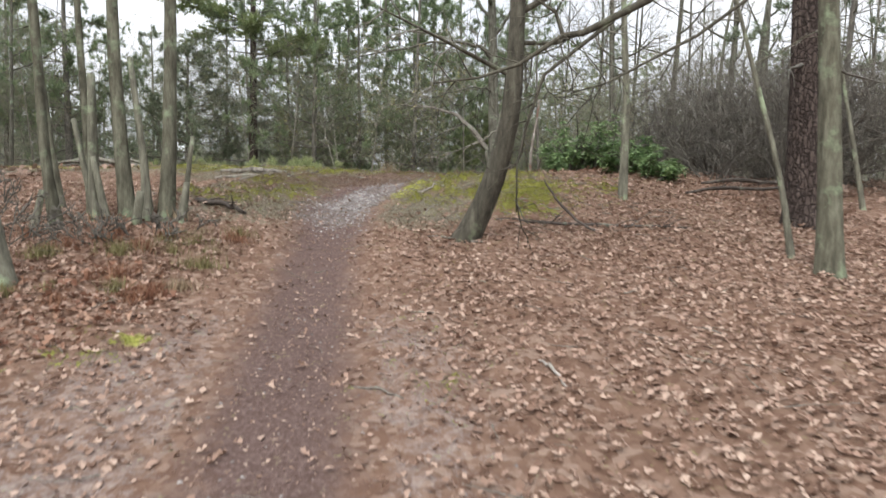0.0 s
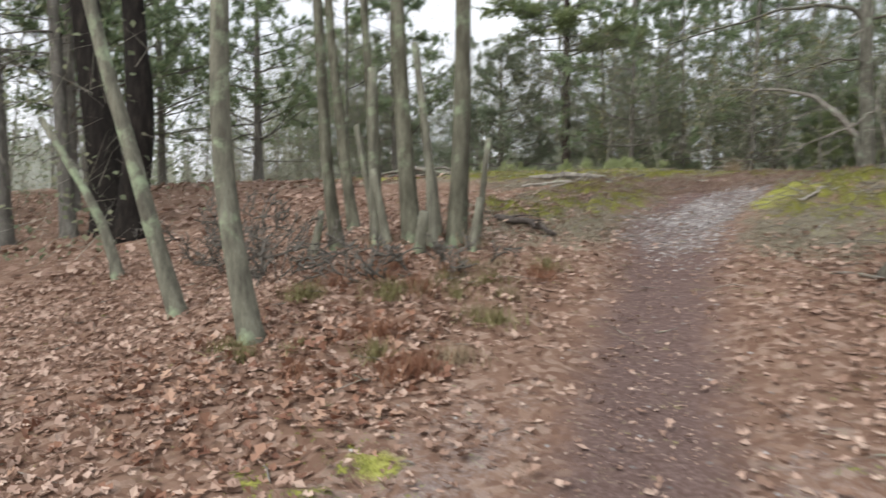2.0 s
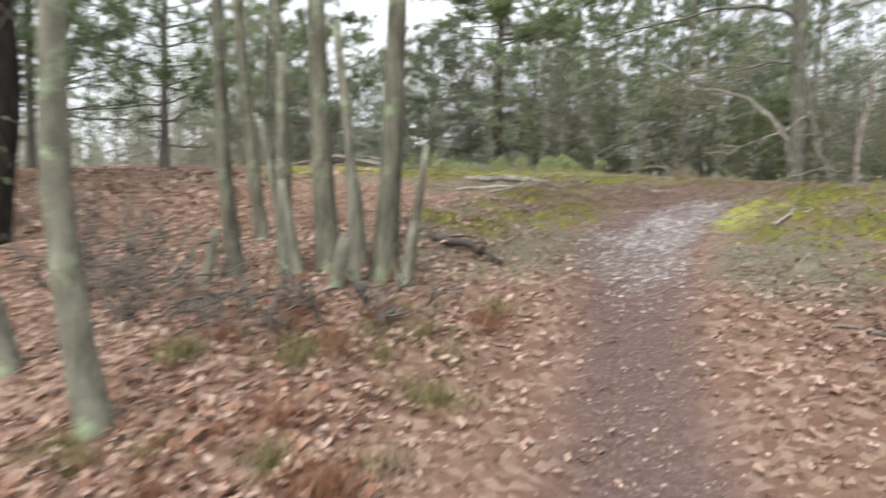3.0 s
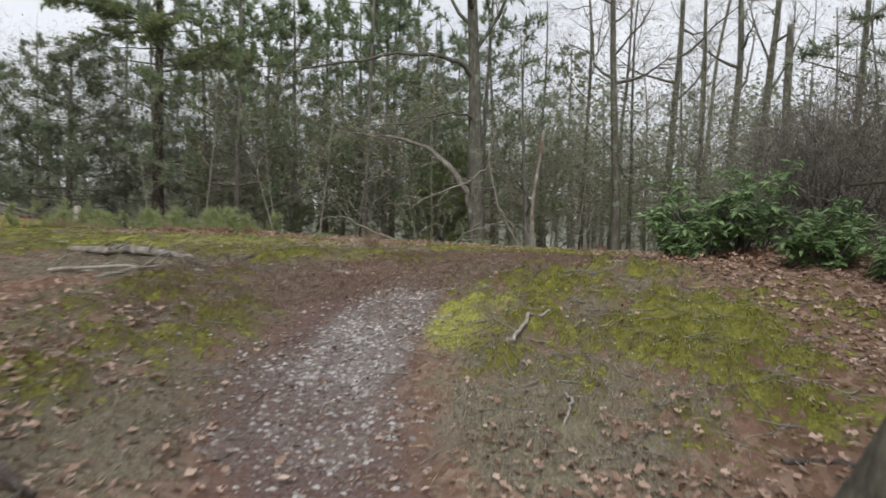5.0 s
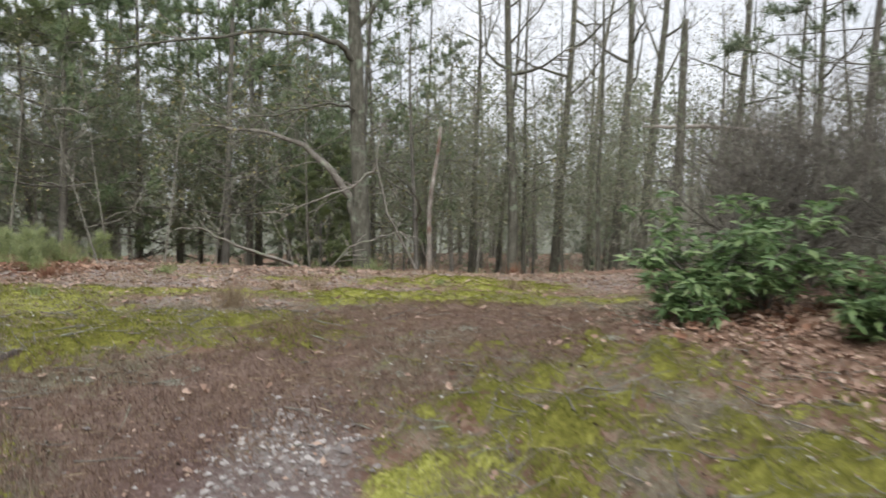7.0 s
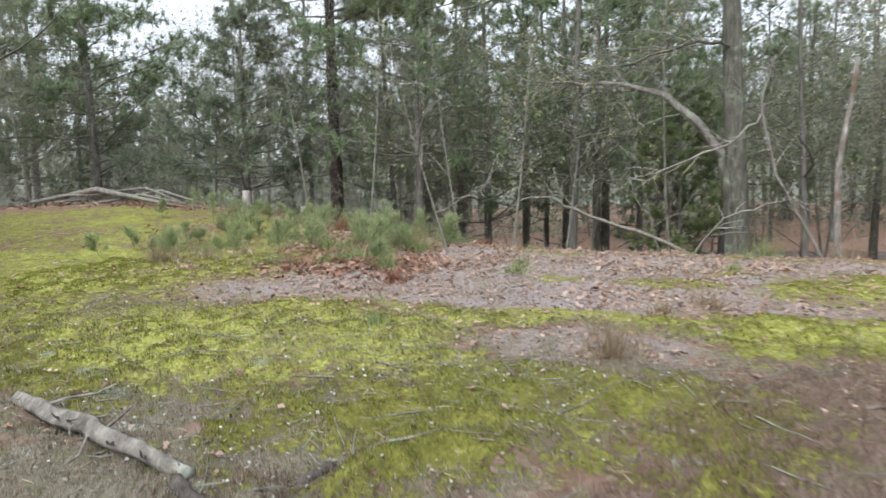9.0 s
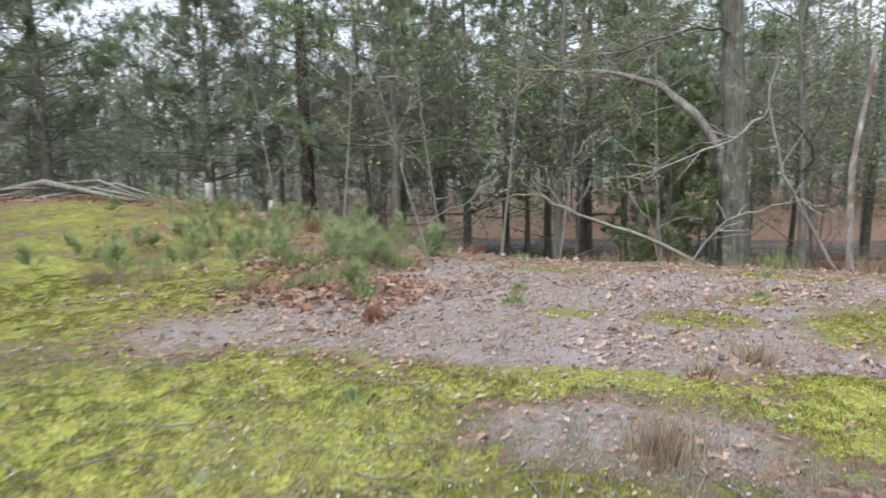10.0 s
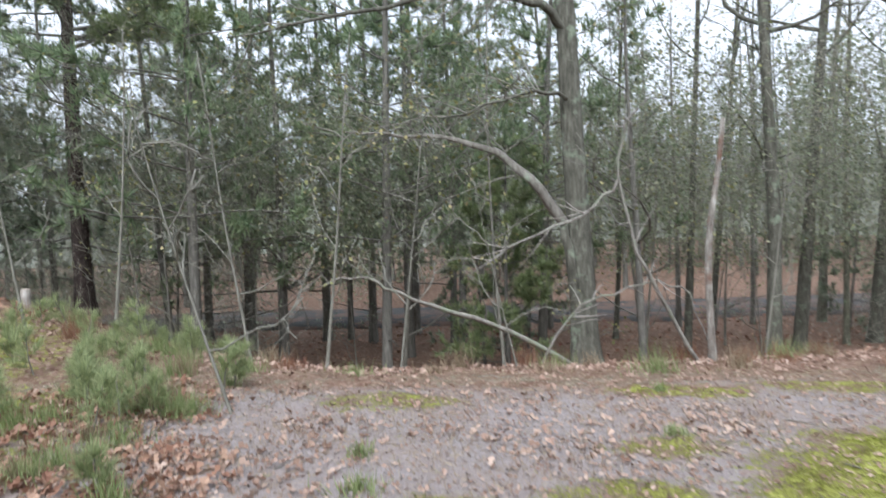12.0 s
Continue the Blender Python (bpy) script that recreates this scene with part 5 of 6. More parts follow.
# ---------------------------------------------------------------- shrubs
def shrub(label, x, y, h, w, seed, stems=14, sub=9, twigs=5, material=BARK_SHRUB):
    rng = np.random.default_rng(seed)
    at = (x, y, on_ground(x, y))
    ob = thing("shrub", label, "shrub", at, "bare thicket")
    g, tw = Geo(), Geo()
    for s in range(stems):
        az = rng.uniform(0, 6.3)
        line = bent(rng, (rng.normal(0, 0.12), rng.normal(0, 0.12), -0.05), (math.cos(az) * w / h, math.sin(az) * w / h, 1), h * rng.uniform(0.7, 1.1), 7, 0.2, 0.04)
        g = Geo()
        tube(g, line, np.linspace(min(0.022, 0.01 * h), min(0.007, 0.004 * h), 7), 4)
        part("stem", g, material, ob)
        for _ in range(sub):
            p, d = along(line, rng.uniform(0.15, 0.99))
            l2 = bent(rng, p, side_way(rng, d, rng.uniform(0.4, 1.1)), h * rng.uniform(0.15, 0.4), 4, 0.25, 0.04)
            tube(tw, l2, np.linspace(0.009, 0.0045, 4), 3)
            for _ in range(twigs):
                p3, d3 = along(l2, rng.uniform(0.1, 0.99))
                tube(tw, bent(rng, p3, side_way(rng, d3, rng.uniform(0.4, 1.0)), h * rng.uniform(0.05, 0.15), 3, 0.25, 0.03), (0.0055, 0.005, 0.004), 3)
    part("twigwork", tw, material, ob, kind="stuff")
    return ob


for k, (x, y, h, w) in enumerate(((4.6, 12.6, 2.1, 1.2), (5.4, 11.2, 2.3, 1.3), (5.9, 13.2, 2.6, 1.4), (4.3, 14.4, 2.2, 1.2), (6.6, 11.9, 2.8, 1.4), (5.4, 15.2, 2.7, 1.3), (7.0, 14.2, 3.0, 1.5), (6.4, 16.4, 3.0, 1.4), (7.6, 10.4, 2.6, 1.4), (8.2, 12.6, 3.1, 1.5), (4.4, 11.4, 1.5, 1.0))):
    shrub("dense bare grey-brown shrub in a tangled thicket", x, y, h * 0.8, w, 200 + k)
g, rng = Geo(), np.random.default_rng(245)
n = 34000
seats = np.array(((4.6, 12.6), (5.4, 11.2), (5.9, 13.2), (4.3, 14.4), (6.6, 11.9), (5.4, 15.2), (7.0, 14.2), (6.4, 16.4), (7.6, 10.4), (8.2, 12.6)))
c = seats[rng.integers(len(seats), size=n)] + rng.normal(0, 0.6, (n, 2))
s = rng.uniform(0.15, 0.5, n)
scatter(g, BLADE, np.stack([c[:, 0], c[:, 1], height(c[:, 0], c[:, 1]) + rng.uniform(0, 1, n) ** 0.9 * (1.5 + 0.9 * speckle(c[:, 0], c[:, 1], 1.4))], -1), rng.uniform(0, 6.3, n), rng.normal(0, 0.7, n), rng.normal(0, 0.7, n), np.stack([np.full(n, 0.05), s * 0.6, s], -1))
tagged(part("thicket_twigs", g, THICKET, smooth=False), "fine grey-brown twigs of the tangled thicket", "undergrowth", kind="stuff")
# low twiggy undergrowth on the bank
for k, (x, y, h, w) in enumerate(((-3.9, 6.7, 0.75, 0.6), (-3.2, 6.6, 0.55, 0.5), (-4.6, 7.3, 0.8, 0.6), (-2.6, 7.0, 0.4, 0.4), (-5.3, 7.6, 0.8, 0.6))):
    shrub("low bare twiggy bush on the leafy bank", x, y, h, w, 230 + k, 9, 5, 4)


def laurel(label, x, y, h, w, seed, stems=12, whorls=13):
    """Evergreen bush: stems that fork and end in whorls of long glossy leaves."""
    rng = np.random.default_rng(seed)
    at = (x, y, on_ground(x, y))
    ob = thing("evergreen_bush", label, "bush", at, "evergreen bushes")
    g, lv = Geo(), Geo()
    spots, ways = [], []
    for s in range(stems):
        az = rng.uniform(0, 6.3)
        line = bent(rng, (rng.normal(0, w * 0.2), rng.normal(0, w * 0.2), -0.05), (math.cos(az) * w / h, math.sin(az) * w / h, 1), h * rng.uniform(0.6, 1.05), 6, 0.16, 0.02)
        st = Geo()
        tube(st, line, np.linspace(0.016, 0.006, 6), 4)
        part("stem", st, BARK_SHRUB, ob)
        for _ in range(whorls):
            p, d = along(line, rng.uniform(0.2, 0.999))
            l2 = bent(rng, p, side_way(rng, d, rng.uniform(0.3, 1.2)), h * rng.uniform(0.08, 0.32), 3, 0.2, 0.08)
            tube(g, l2, (0.006, 0.005, 0.004), 3)
            n = rng.integers(8, 13)
            a = np.arange(n) * 2.4 + rng.uniform(0, 6)
            droop = rng.uniform(-0.6, 0.45, n)
            ways.append(np.stack([np.cos(a), np.sin(a), droop], -1))
            spots.append(np.repeat(l2[-1:], n, 0) + rng.normal(0, 0.015, (n, 3)))
    spots, ways = np.concatenate(spots), np.concatenate(ways)
    aim(lv, LAUREL_LEAF, spots, ways, 0.118 * rng.uniform(0.7, 1.25, len(spots)), rng)
    part("twigwork", g, BARK_SHRUB, ob, kind="stuff")
    part("leafage", lv, LAUREL, ob, smooth=False, kind="stuff")
    return ob


for k, (x, y, h, w, st) in enumerate(((2.35, 12.85, 0.88, 0.55, 12), (2.8, 12.75, 0.84, 0.55, 11), (2.05, 12.75, 0.52, 0.42, 7))):
    laurel("glossy dark green broad-leaved evergreen bush beside the mossy trail", x, y, h, w, 250 + k, st, 10)
for k, (x, y, h, w) in enumerate(((2.95, 11.75, 0.5, 0.55), (3.35, 11.3, 0.42, 0.5), (3.3, 12.2, 0.6, 0.5))):
    laurel("low green broad-leaved evergreen bush under the thicket", x, y, h, w, 260 + k, 9, 9)


for k, (x, y, h, dx, r) in enumerate(((-2.85, 18.41, 2.2, -0.3, 0.014), (-2.3, 20.98, 3.2, 0.2, 0.022), (-3.21, 21.49, 3.0, -0.2, 0.02), (-1.49, 20.68, 2.2, 0.15, 0.014), (-4.94, 22.09, 3.4, 0.2, 0.024), (-6.35, 22.9, 3.2, -0.2, 0.022), (3.66, 22.31, 3.0, 0.2, 0.018), (-0.08, 21.29, 1.8, -0.2, 0.012))):
    bare_tree("sapling", "thin bare sapling at the edge of the clearing", upright(x, y, h * 0.5, dx), r, on_ground(x, y) + h, 900 + k, BARK_TWIG, 7, 1.1, 0.25, 3, 3, (SPRING, 0.05, 2) if k % 3 == 1 else None, "saplings at the edge", sides=6)


# ---------------------------------------------------------------- tufts and seedlings
def tuft(name, label, x, y, h, w, count, material, seed, category="grass", width=1.0, group=""):
    rng = np.random.default_rng(seed)
    ob = thing(name, label, category, (x, y, float(surface(x, y)) - 0.01), group)
    g = Geo()
    a = rng.uniform(0, 6.3, count)
    d = np.abs(rng.normal(0, 0.5, count)) * w * 0.5
    pos = np.stack([np.cos(a) * d, np.sin(a) * d, np.zeros(count)], -1)
    hh = h * rng.uniform(0.5, 1.1, count)
    scatter(g, BLADE, pos, rng.uniform(0, 6.3, count), rng.normal(0, 0.38, count), rng.normal(0, 0.3, count), np.stack([hh * 0 + 0.09 * width, hh, hh], -1))
    part("leafage", g, material, ob, smooth=False, kind="stuff")
    return ob


tuft("grass_tuft", "dry straw-brown grass tuft on bare soil", -1.11, 14.17, 0.3, 0.42, 300, DRY_GRASS, 300, width=0.5)
tuft("grass_tuft", "small russet grass tuft", -2.89, 16.13, 0.17, 0.2, 160, RED_GRASS, 301)
for k, (x, y, h, w, m, label) in enumerate(((-1.88, 16.89, 0.14, 0.32, GREEN_GRASS, "small pale green grass tuft"), (-1.88, 17.45, 0.12, 0.2, GREEN_GRASS, "small pale green grass tuft"), (-0.34, 15.6, 0.2, 0.3, DRY_GRASS, "dry straw-brown grass tuft"),
                                          (-0.71, 15.23, 0.12, 0.2, DRY_GRASS, "dry straw-brown grass tuft"), (1.21, 16.24, 0.12, 0.3, GREEN_GRASS, "small pale green grass tuft"), (0.24, 17.65, 0.1, 0.2, GREEN_GRASS, "small pale green grass tuft"),
                                          (1.97, 15.84, 0.16, 0.3, DRY_GRASS, "dry straw-brown grass tuft"), (-2.58, 14.52, 0.1, 0.2, GREEN_GRASS, "small pale green grass tuft"), (0.64, 18.87, 0.12, 0.25, GREEN_GRASS, "small pale green grass tuft"),
                                          (-3.14, 16.84, 0.22, 0.3, GREEN_GRASS, "pale green grass tuft among fallen leaves"))):
    tuft("grass_tuft", label, x, y, h, w, 110, m, 310 + k, group="grass tufts on the clearing")
for k, (x, y, h, w, m, label) in enumerate(((-2.75, 6.35, 0.13, 0.35, OLIVE_GRASS, "low olive and brown plants on the leafy bank"), (-2.35, 6.6, 0.12, 0.3, OLIVE_GRASS, "low olive and brown plants on the leafy bank"), (-2.6, 7.0, 0.14, 0.35, RED_GRASS, "withered russet plants on the leafy bank"), (-3.4, 6.3, 0.14, 0.4, OLIVE_GRASS, "low olive and brown plants on the leafy bank"),
                                          (-2.0, 7.3, 0.1, 0.3, RED_GRASS, "withered russet plants on the leafy bank"), (-2.7, 5.35, 0.1, 0.3, RED_GRASS, "withered russet plants on the leafy bank"), (-2.3, 5.6, 0.09, 0.25, RED_GRASS, "withered russet plants on the leafy bank"), (-3.9, 7.0, 0.16, 0.4, RED_GRASS, "withered russet plants on the leafy bank"))):
    tuft("low_plant", label, x, y, h, w, 130, m, 360 + k, "plant", 0.7, "low plants on the bank")
rng = np.random.default_rng(358)
for k in range(40):
    x, y = rng.uniform(-3.5, -1.95), rng.uniform(5.3, 7.9)
    m, label = ((DRY_GRASS, "withered brown plants among the leaves of the bank"), (OLIVE_GRASS, "low olive-brown plants among the leaves of the bank"), (RED_GRASS, "withered russet plants on the leafy bank"))[k % 3]
    tuft("low_plant", label, x, y, rng.uniform(0.06, 0.16), rng.uniform(0.2, 0.45), 120, m, 1000 + k, "plant", 0.8, "low plants on the bank")


def seedling(x, y, h, material, seed):
    """A knee-high pine: a thin stem and soft plumes of needles."""
    rng = np.random.default_rng(seed)
    ob = thing("pine_seedling", "soft yellow-green pine seedling among leaves", "seedling", (x, y, float(surface(x, y)) - 0.01), "pine seedlings")
    stem, nd = Geo(), Geo()
    line = bent(rng, (0, 0, 0), (rng.normal(0, 0.15), rng.normal(0, 0.15), 1), h, 4, 0.1)
    tube(stem, line, (0.008, 0.006, 0.005, 0.003), 4)
    part("stem", stem, BARK_TWIG, ob)
    spots, ways = [], []
    for k in range(14):
        p, d = along(line, 0.12 + 0.87 * k / 14)
        w = side_way(rng, d, rng.uniform(0.5, 1.3))
        tip = p + w * h * (0.62 - 0.035 * k) * rng.uniform(0.6, 1.1)
        q = p + (tip - p) * rng.uniform(0.2, 1.0, (40, 1))
        spots.append(q)
        v = rng.normal(0, 0.75, (40, 3)) + w * 0.9 + (0, 0, 0.55)
        ways.append(v / np.linalg.norm(v, axis=1)[:, None])
    spots, ways = np.concatenate(spots), np.concatenate(ways)
    n = len(spots)
    s = rng.uniform(0.07, 0.15, n)
    aim(nd, (np.array([(-0.5, 0, 0), (0.5, 0, 0), (0, 1, 0)]), np.array([(0, 1, 2)])), spots, ways, np.stack([np.full(n, 0.0075), s, s], -1), rng)
    part("needle_foliage", nd, material, ob, smooth=False, kind="stuff")


rng = np.random.default_rng(330)
for k in range(34):
    x, y = rng.uniform(-7.6, -2.8), rng.uniform(17.8, 21.2)
    if x > -3.4 and y > 20.2:
        continue
    seedling(x, y, rng.uniform(0.18, 0.42), SEEDLING, 340 + k)
for k, (x, y, h) in enumerate(((-3.65, 17.95, 0.62), (-3.91, 18.56, 0.55), (-3.4, 18.41, 0.42), (-4.52, 18.25, 0.6), (-3.25, 16.99, 0.35), (-4.22, 19.26, 0.6), (-4.01, 18.86, 0.6), (-4.93, 19.97, 0.65), (-5.23, 19.06, 0.6), (-5.74, 21.18, 0.7), (-5.24, 21.99, 0.6), (-6.25, 23.1, 0.65), (-6.96, 21.68, 0.6))):
    seedling(x, y, h * 0.66, SEEDLING, 380 + k)
rng = np.random.default_rng(391)
for k in range(20):
    x = rng.uniform(-9.5, -3.6)
    seedling(x, rng.uniform(20.5, 23.0) + 1.2 * float(step01(-5, -9, x)), rng.uniform(0.3, 0.6), SEEDLING, 1200 + k)
rng = np.random.default_rng(394)
for k in range(34):
    x, y = rng.uniform(-6.6, -3.0), rng.uniform(17.0, 20.2)
    tuft("grass_tuft", ("soft pale green grass among the pine seedlings", "pale straw grass among the pine seedlings")[k % 3 == 2], x, y, rng.uniform(0.14, 0.34), rng.uniform(0.25, 0.55), 150, DRY_GRASS if k % 3 == 2 else GREEN_GRASS, 1100 + k, "grass", 0.6, "grass among the seedlings")
rng = np.random.default_rng(400)
for k in range(46):
    x = rng.uniform(-9, 5)
    y = rng.uniform(19.6, 22.5) + 4.0 * float(step01(-2, -8, x))
    tuft("tall_grass", "pale straw and green grass along the edge of the clearing", x, y, rng.uniform(0.15, 0.4), rng.uniform(0.3, 0.8), 130, (DRY_GRASS, GREEN_GRASS, RED_GRASS)[k % 3], 410 + k, "grass", 0.8, "edge grass")


# ---------------------------------------------------------------- dead wood on the ground
def log(name, label, plan, radii, seed, material=DEADWOOD, sides=8, twigs=0, lift=0.5, knots=0.12):
    rng = np.random.default_rng(seed)
    p = np.array([(x, y, float(surface(x, y)) + r * lift + up) for (x, y, up), r in zip(plan, radii)])
    g = Geo()
    s = np.linspace(0, 1, len(p))
    f = np.linspace(0, 1, max(6, len(p) * 3))
    line = np.stack([np.interp(f, s, p[:, c]) for c in range(3)], -1)
    line[1:-1] += rng.normal(0, 0.006, line[1:-1].shape)
    line[:, 2] = np.maximum(line[:, 2], surface(line[:, 0], line[:, 1]) + np.interp(f, s, radii) * 0.35)
    tube(g, line, np.interp(f, s, radii), sides, knots, rng)
    ob = tagged(part(name, g, material), label, "dead wood")
    for _ in range(twigs):
        q, d = along(line, rng.uniform(0.15, 0.95))
        w = side_way(rng, d, rng.uniform(0.5, 1.1))
        w[2] = abs(w[2]) * 0.6
        g = Geo()
        tube(g, bent(rng, q, w, rng.uniform(0.1, 0.35) * (1 + radii[0] * 6), 4, 0.2), np.linspace(radii[0] * 0.35, 0.004, 4), 4)
        part("twig", g, material, ob)
    return ob


log("fallen_log", "lichen-spotted fallen log on the moss", [(-4.1, 13.2, 0.0), (-3.7, 12.98, 0.02), (-3.4, 12.84, 0.01), (-3.1, 12.69, 0.02), (-2.74, 12.54, 0.0)], (0.028, 0.038, 0.04, 0.036, 0.024), 501, LICHEN_WOOD, 12, 11, 0.8, 0.28)
log("wood_chunk", "short broken piece of grey wood", [(-2.78, 12.5, 0), (-2.58, 12.42, 0)], (0.032, 0.026), 502, ROTTEN)
log("wood_chunk", "short dark broken piece of branch", [(-2.32, 12.6, 0), (-2.2, 12.65, 0)], (0.028, 0.024), 503, ROTTEN)
log("fallen_branch", "short grey weathered branch among the sprigs", [(-3.35, 11.9, 0), (-3.1, 12.15, 0.02), (-2.95, 12.4, 0)], (0.022, 0.02, 0.012), 517, GREYWOOD, 8, 3)
log("fallen_branch", "thin grey broken branch on the heath", [(-3.9, 12.3, 0), (-3.3, 12.1, 0.03), (-2.9, 12.2, 0)], (0.02, 0.018, 0.01), 504, DEADWOOD, 6, 4)
log("fallen_branch", "crooked pale stick lying on the moss", [(0.19, 10.43, 0), (0.02, 10.32, 0.02), (-0.12, 10.13, 0.015), (-0.21, 9.96, 0.02), (-0.29, 9.83, 0)], (0.009, 0.013, 0.013, 0.012, 0.008), 505, DEADWOOD, 6, 1)
log("fallen_branch", "curved pale stick at the edge of the moss", [(-0.06, 9.44, 0), (-0.06, 9.29, 0.01), (-0.11, 9.14, 0.015), (-0.17, 9.05, 0)], (0.006, 0.009, 0.008, 0.005), 506, DEADWOOD, 6)
log("fallen_branch", "grey fallen branch at the foot of the leaning tree", [(-0.1, 7.98, 0.02), (0.2, 7.85, 0.03), (0.5, 7.7, 0)], (0.01, 0.014, 0.012), 507, GREYWOOD, 6, 2)
log("fallen_branch", "bent pale twig on the leaves", [(0.72, 4.5, 0), (0.76, 4.3, 0.02), (0.83, 4.1, 0)], (0.008, 0.011, 0.008), 508, DEADWOOD, 6)
log("fallen_branch", "bent pale twig on the leaves", [(-0.36, 4.08, 0), (-0.22, 4.03, 0.008), (-0.06, 3.9, 0)], (0.004, 0.007, 0.005), 509, GREYWOOD, 6)
# Not a real branch: a stand-in for the dark eroded lip of the leaf bank.
log("fallen_branch", "thin dark line of leaves along the bank lip, shaped as a branch", [(0.7, 8.7, 0.0), (1.4, 8.6, 0.01), (2.2, 8.55, 0.01), (3.0, 8.5, 0.0)], (0.014, 0.02, 0.018, 0.01), 510, ROTTEN, 8, 12)
log("fallen_branch", "dead crooked branch on the leafy slope", [(1.24, 8.5, 0.55), (1.34, 8.4, 0.36), (1.62, 8.25, 0.12), (1.85, 8.15, 0.0)], (0.008, 0.014, 0.016, 0.012), 511, ROTTEN, 6, 2)
log("fallen_log", "dark dead branches heaped under the thicket", [(3.9, 10.9, 0.05), (4.3, 10.65, 0.16), (4.7, 10.62, 0.12), (5.4, 10.4, 0.16)], (0.018, 0.032, 0.028, 0.015), 512, ROTTEN, 8, 9)
log("fallen_log", "dark dead branches heaped under the thicket", [(3.5, 10.4, 0.02), (3.9, 10.2, 0.1), (4.4, 10.28, 0.08), (5.0, 10.0, 0.18)], (0.014, 0.026, 0.024, 0.014), 513, ROTTEN, 8, 9)
log("fallen_branch", "dark rotten branch on the bank", [(-2.9, 8.7, 0.03), (-2.5, 8.55, 0.04), (-2.2, 8.35, 0.02)], (0.035, 0.03, 0.018), 514, ROTTEN, 7, 5)
# heap of grey fallen limbs on the ridge
rng = np.random.default_rng(520)
for k in range(7):
    x, y, a = rng.uniform(-13.5, -10.5), rng.uniform(24.9, 25.6), rng.uniform(-0.3, 0.3)
    L = rng.uniform(0.7, 1.6) if k else 2.4
    log("fallen_limb", "grey weathered limb in a heap on the ridge", [(x - L * math.cos(a), y - L * math.sin(a), rng.uniform(0, 0.3)), (x, y, rng.uniform(0.08, 0.4)), (x + L * math.cos(a), y + L * math.sin(a), rng.uniform(0, 0.2))],
        (0.026, 0.036, 0.014) if k else (0.04, 0.075, 0.03), 530 + k, PALEWOOD, 8, 8)


def stump(label, x, y, h, r, seed):
    rng = np.random.default_rng(seed)
    ob = thing("stump", label, "stump", (x, y, on_ground(x, y)))
    g, c = Geo(), Geo()
    tube(g, [(0, 0, -0.1), (0, 0, 0.08), (0.01, 0, h * 0.6), (0.02, 0.01, h)], (r * 1.4, r * 1.15, r, r * 0.97), 12, 0.12, rng)
    tube(c, [(0.02, 0.01, h - 0.005), (0.02, 0.01, h + 0.012)], (r * 0.93, r * 0.9), 12, 0.1, rng)
    part("side", g, DEADWOOD, ob)
    part("cut_face", c, CUT_WOOD, ob)


stump("pale sawn stump at the edge of the clearing", -9.35, 26.2, 0.48, 0.1, 541)
stump("weathered grey stump at the edge of the clearing", -7.77, 25.96, 0.36, 0.08, 542)

# ---------------------------------------------------------------- what nobody could count
rng = np.random.default_rng(600)


def strew(count, area, mask_of):
    """Random places in an area, kept by a mask."""
    out = np.zeros((0, 2))
    while len(out) < count:
        p = np.stack([rng.uniform(*area[0], count * 2), rng.uniform(*area[1], count * 2)], -1)
        out = np.concatenate([out, p[rng.uniform(0, 1, len(p)) < mask_of(p[:, 0], p[:, 1])]])
    return out[:count]


def leaf_litter(name, label, count, area, material, size, mask_of, shape=LEAF):
    g = Geo()
    p = strew(count, area, mask_of)
    n = len(p)
    z = surface(p[:, 0], p[:, 1]) + rng.uniform(0.002, 0.028, n)
    s = size * rng.uniform(0.55, 1.25, n)
    scatter(g, shape, np.stack([p[:, 0], p[:, 1], z], -1), rng.uniform(0, 6.3, n), rng.normal(0, 0.38, n), rng.normal(0, 0.42, n), np.stack([s, s, s * rng.uniform(0.2, 1.9, n)], -1))
    return tagged(part(name, g, material, smooth=False), label, "leaves", kind="stuff")


leaf_litter("leaf_litter", "thick litter of curled dead brown oak leaves", 36000, ((-7, 5.4), (0, 13.5)), LITTER, 0.05, lambda x, y: covers(x, y)[6])
leaf_litter("leaf_bits", "broken bits of dead oak leaf", 30000, ((-7, 5.4), (0, 13.5)), LITTER, 0.05, lambda x, y: covers(x, y)[6], SMALL_LEAF)
leaf_litter("woodland_litter", "dead brown oak leaves under the trees", 9000, ((-16, 10), (-2, 16)), LITTER, 0.13, lambda x, y: np.where((x < -6.5) | (x > 5), 1.0, 0.0), SMALL_LEAF)
leaf_litter("clearing_leaves", "scattered dead oak leaves on the clearing", 10000, ((-9, 7), (13.5, 26)), LITTER, 0.06, lambda x, y: covers(x, y)[6] * np.clip(0.12 + 1.6 * grain(x, y, 1.5) ** 2, 0, 1))
leaf_litter("russet_leaves", "russet fallen leaves in drifts", 2600, ((-9, 5), (2, 26)), LITTER_RED, 0.07, lambda x, y: np.maximum(covers(x, y)[7], 0.5 * np.maximum(blot(x, y, -2.9, 5.2, 0.9, 1.0), blot(x, y, 2.6, 12.4, 1.0, 0.4))))
leaf_litter("hollow_leaves", "rust-brown leaf and needle litter in the hollow", 9000, ((-18, 22), (24, 38)), LITTER_RED, 0.14, lambda x, y: 0 * x + 1, SMALL_LEAF)
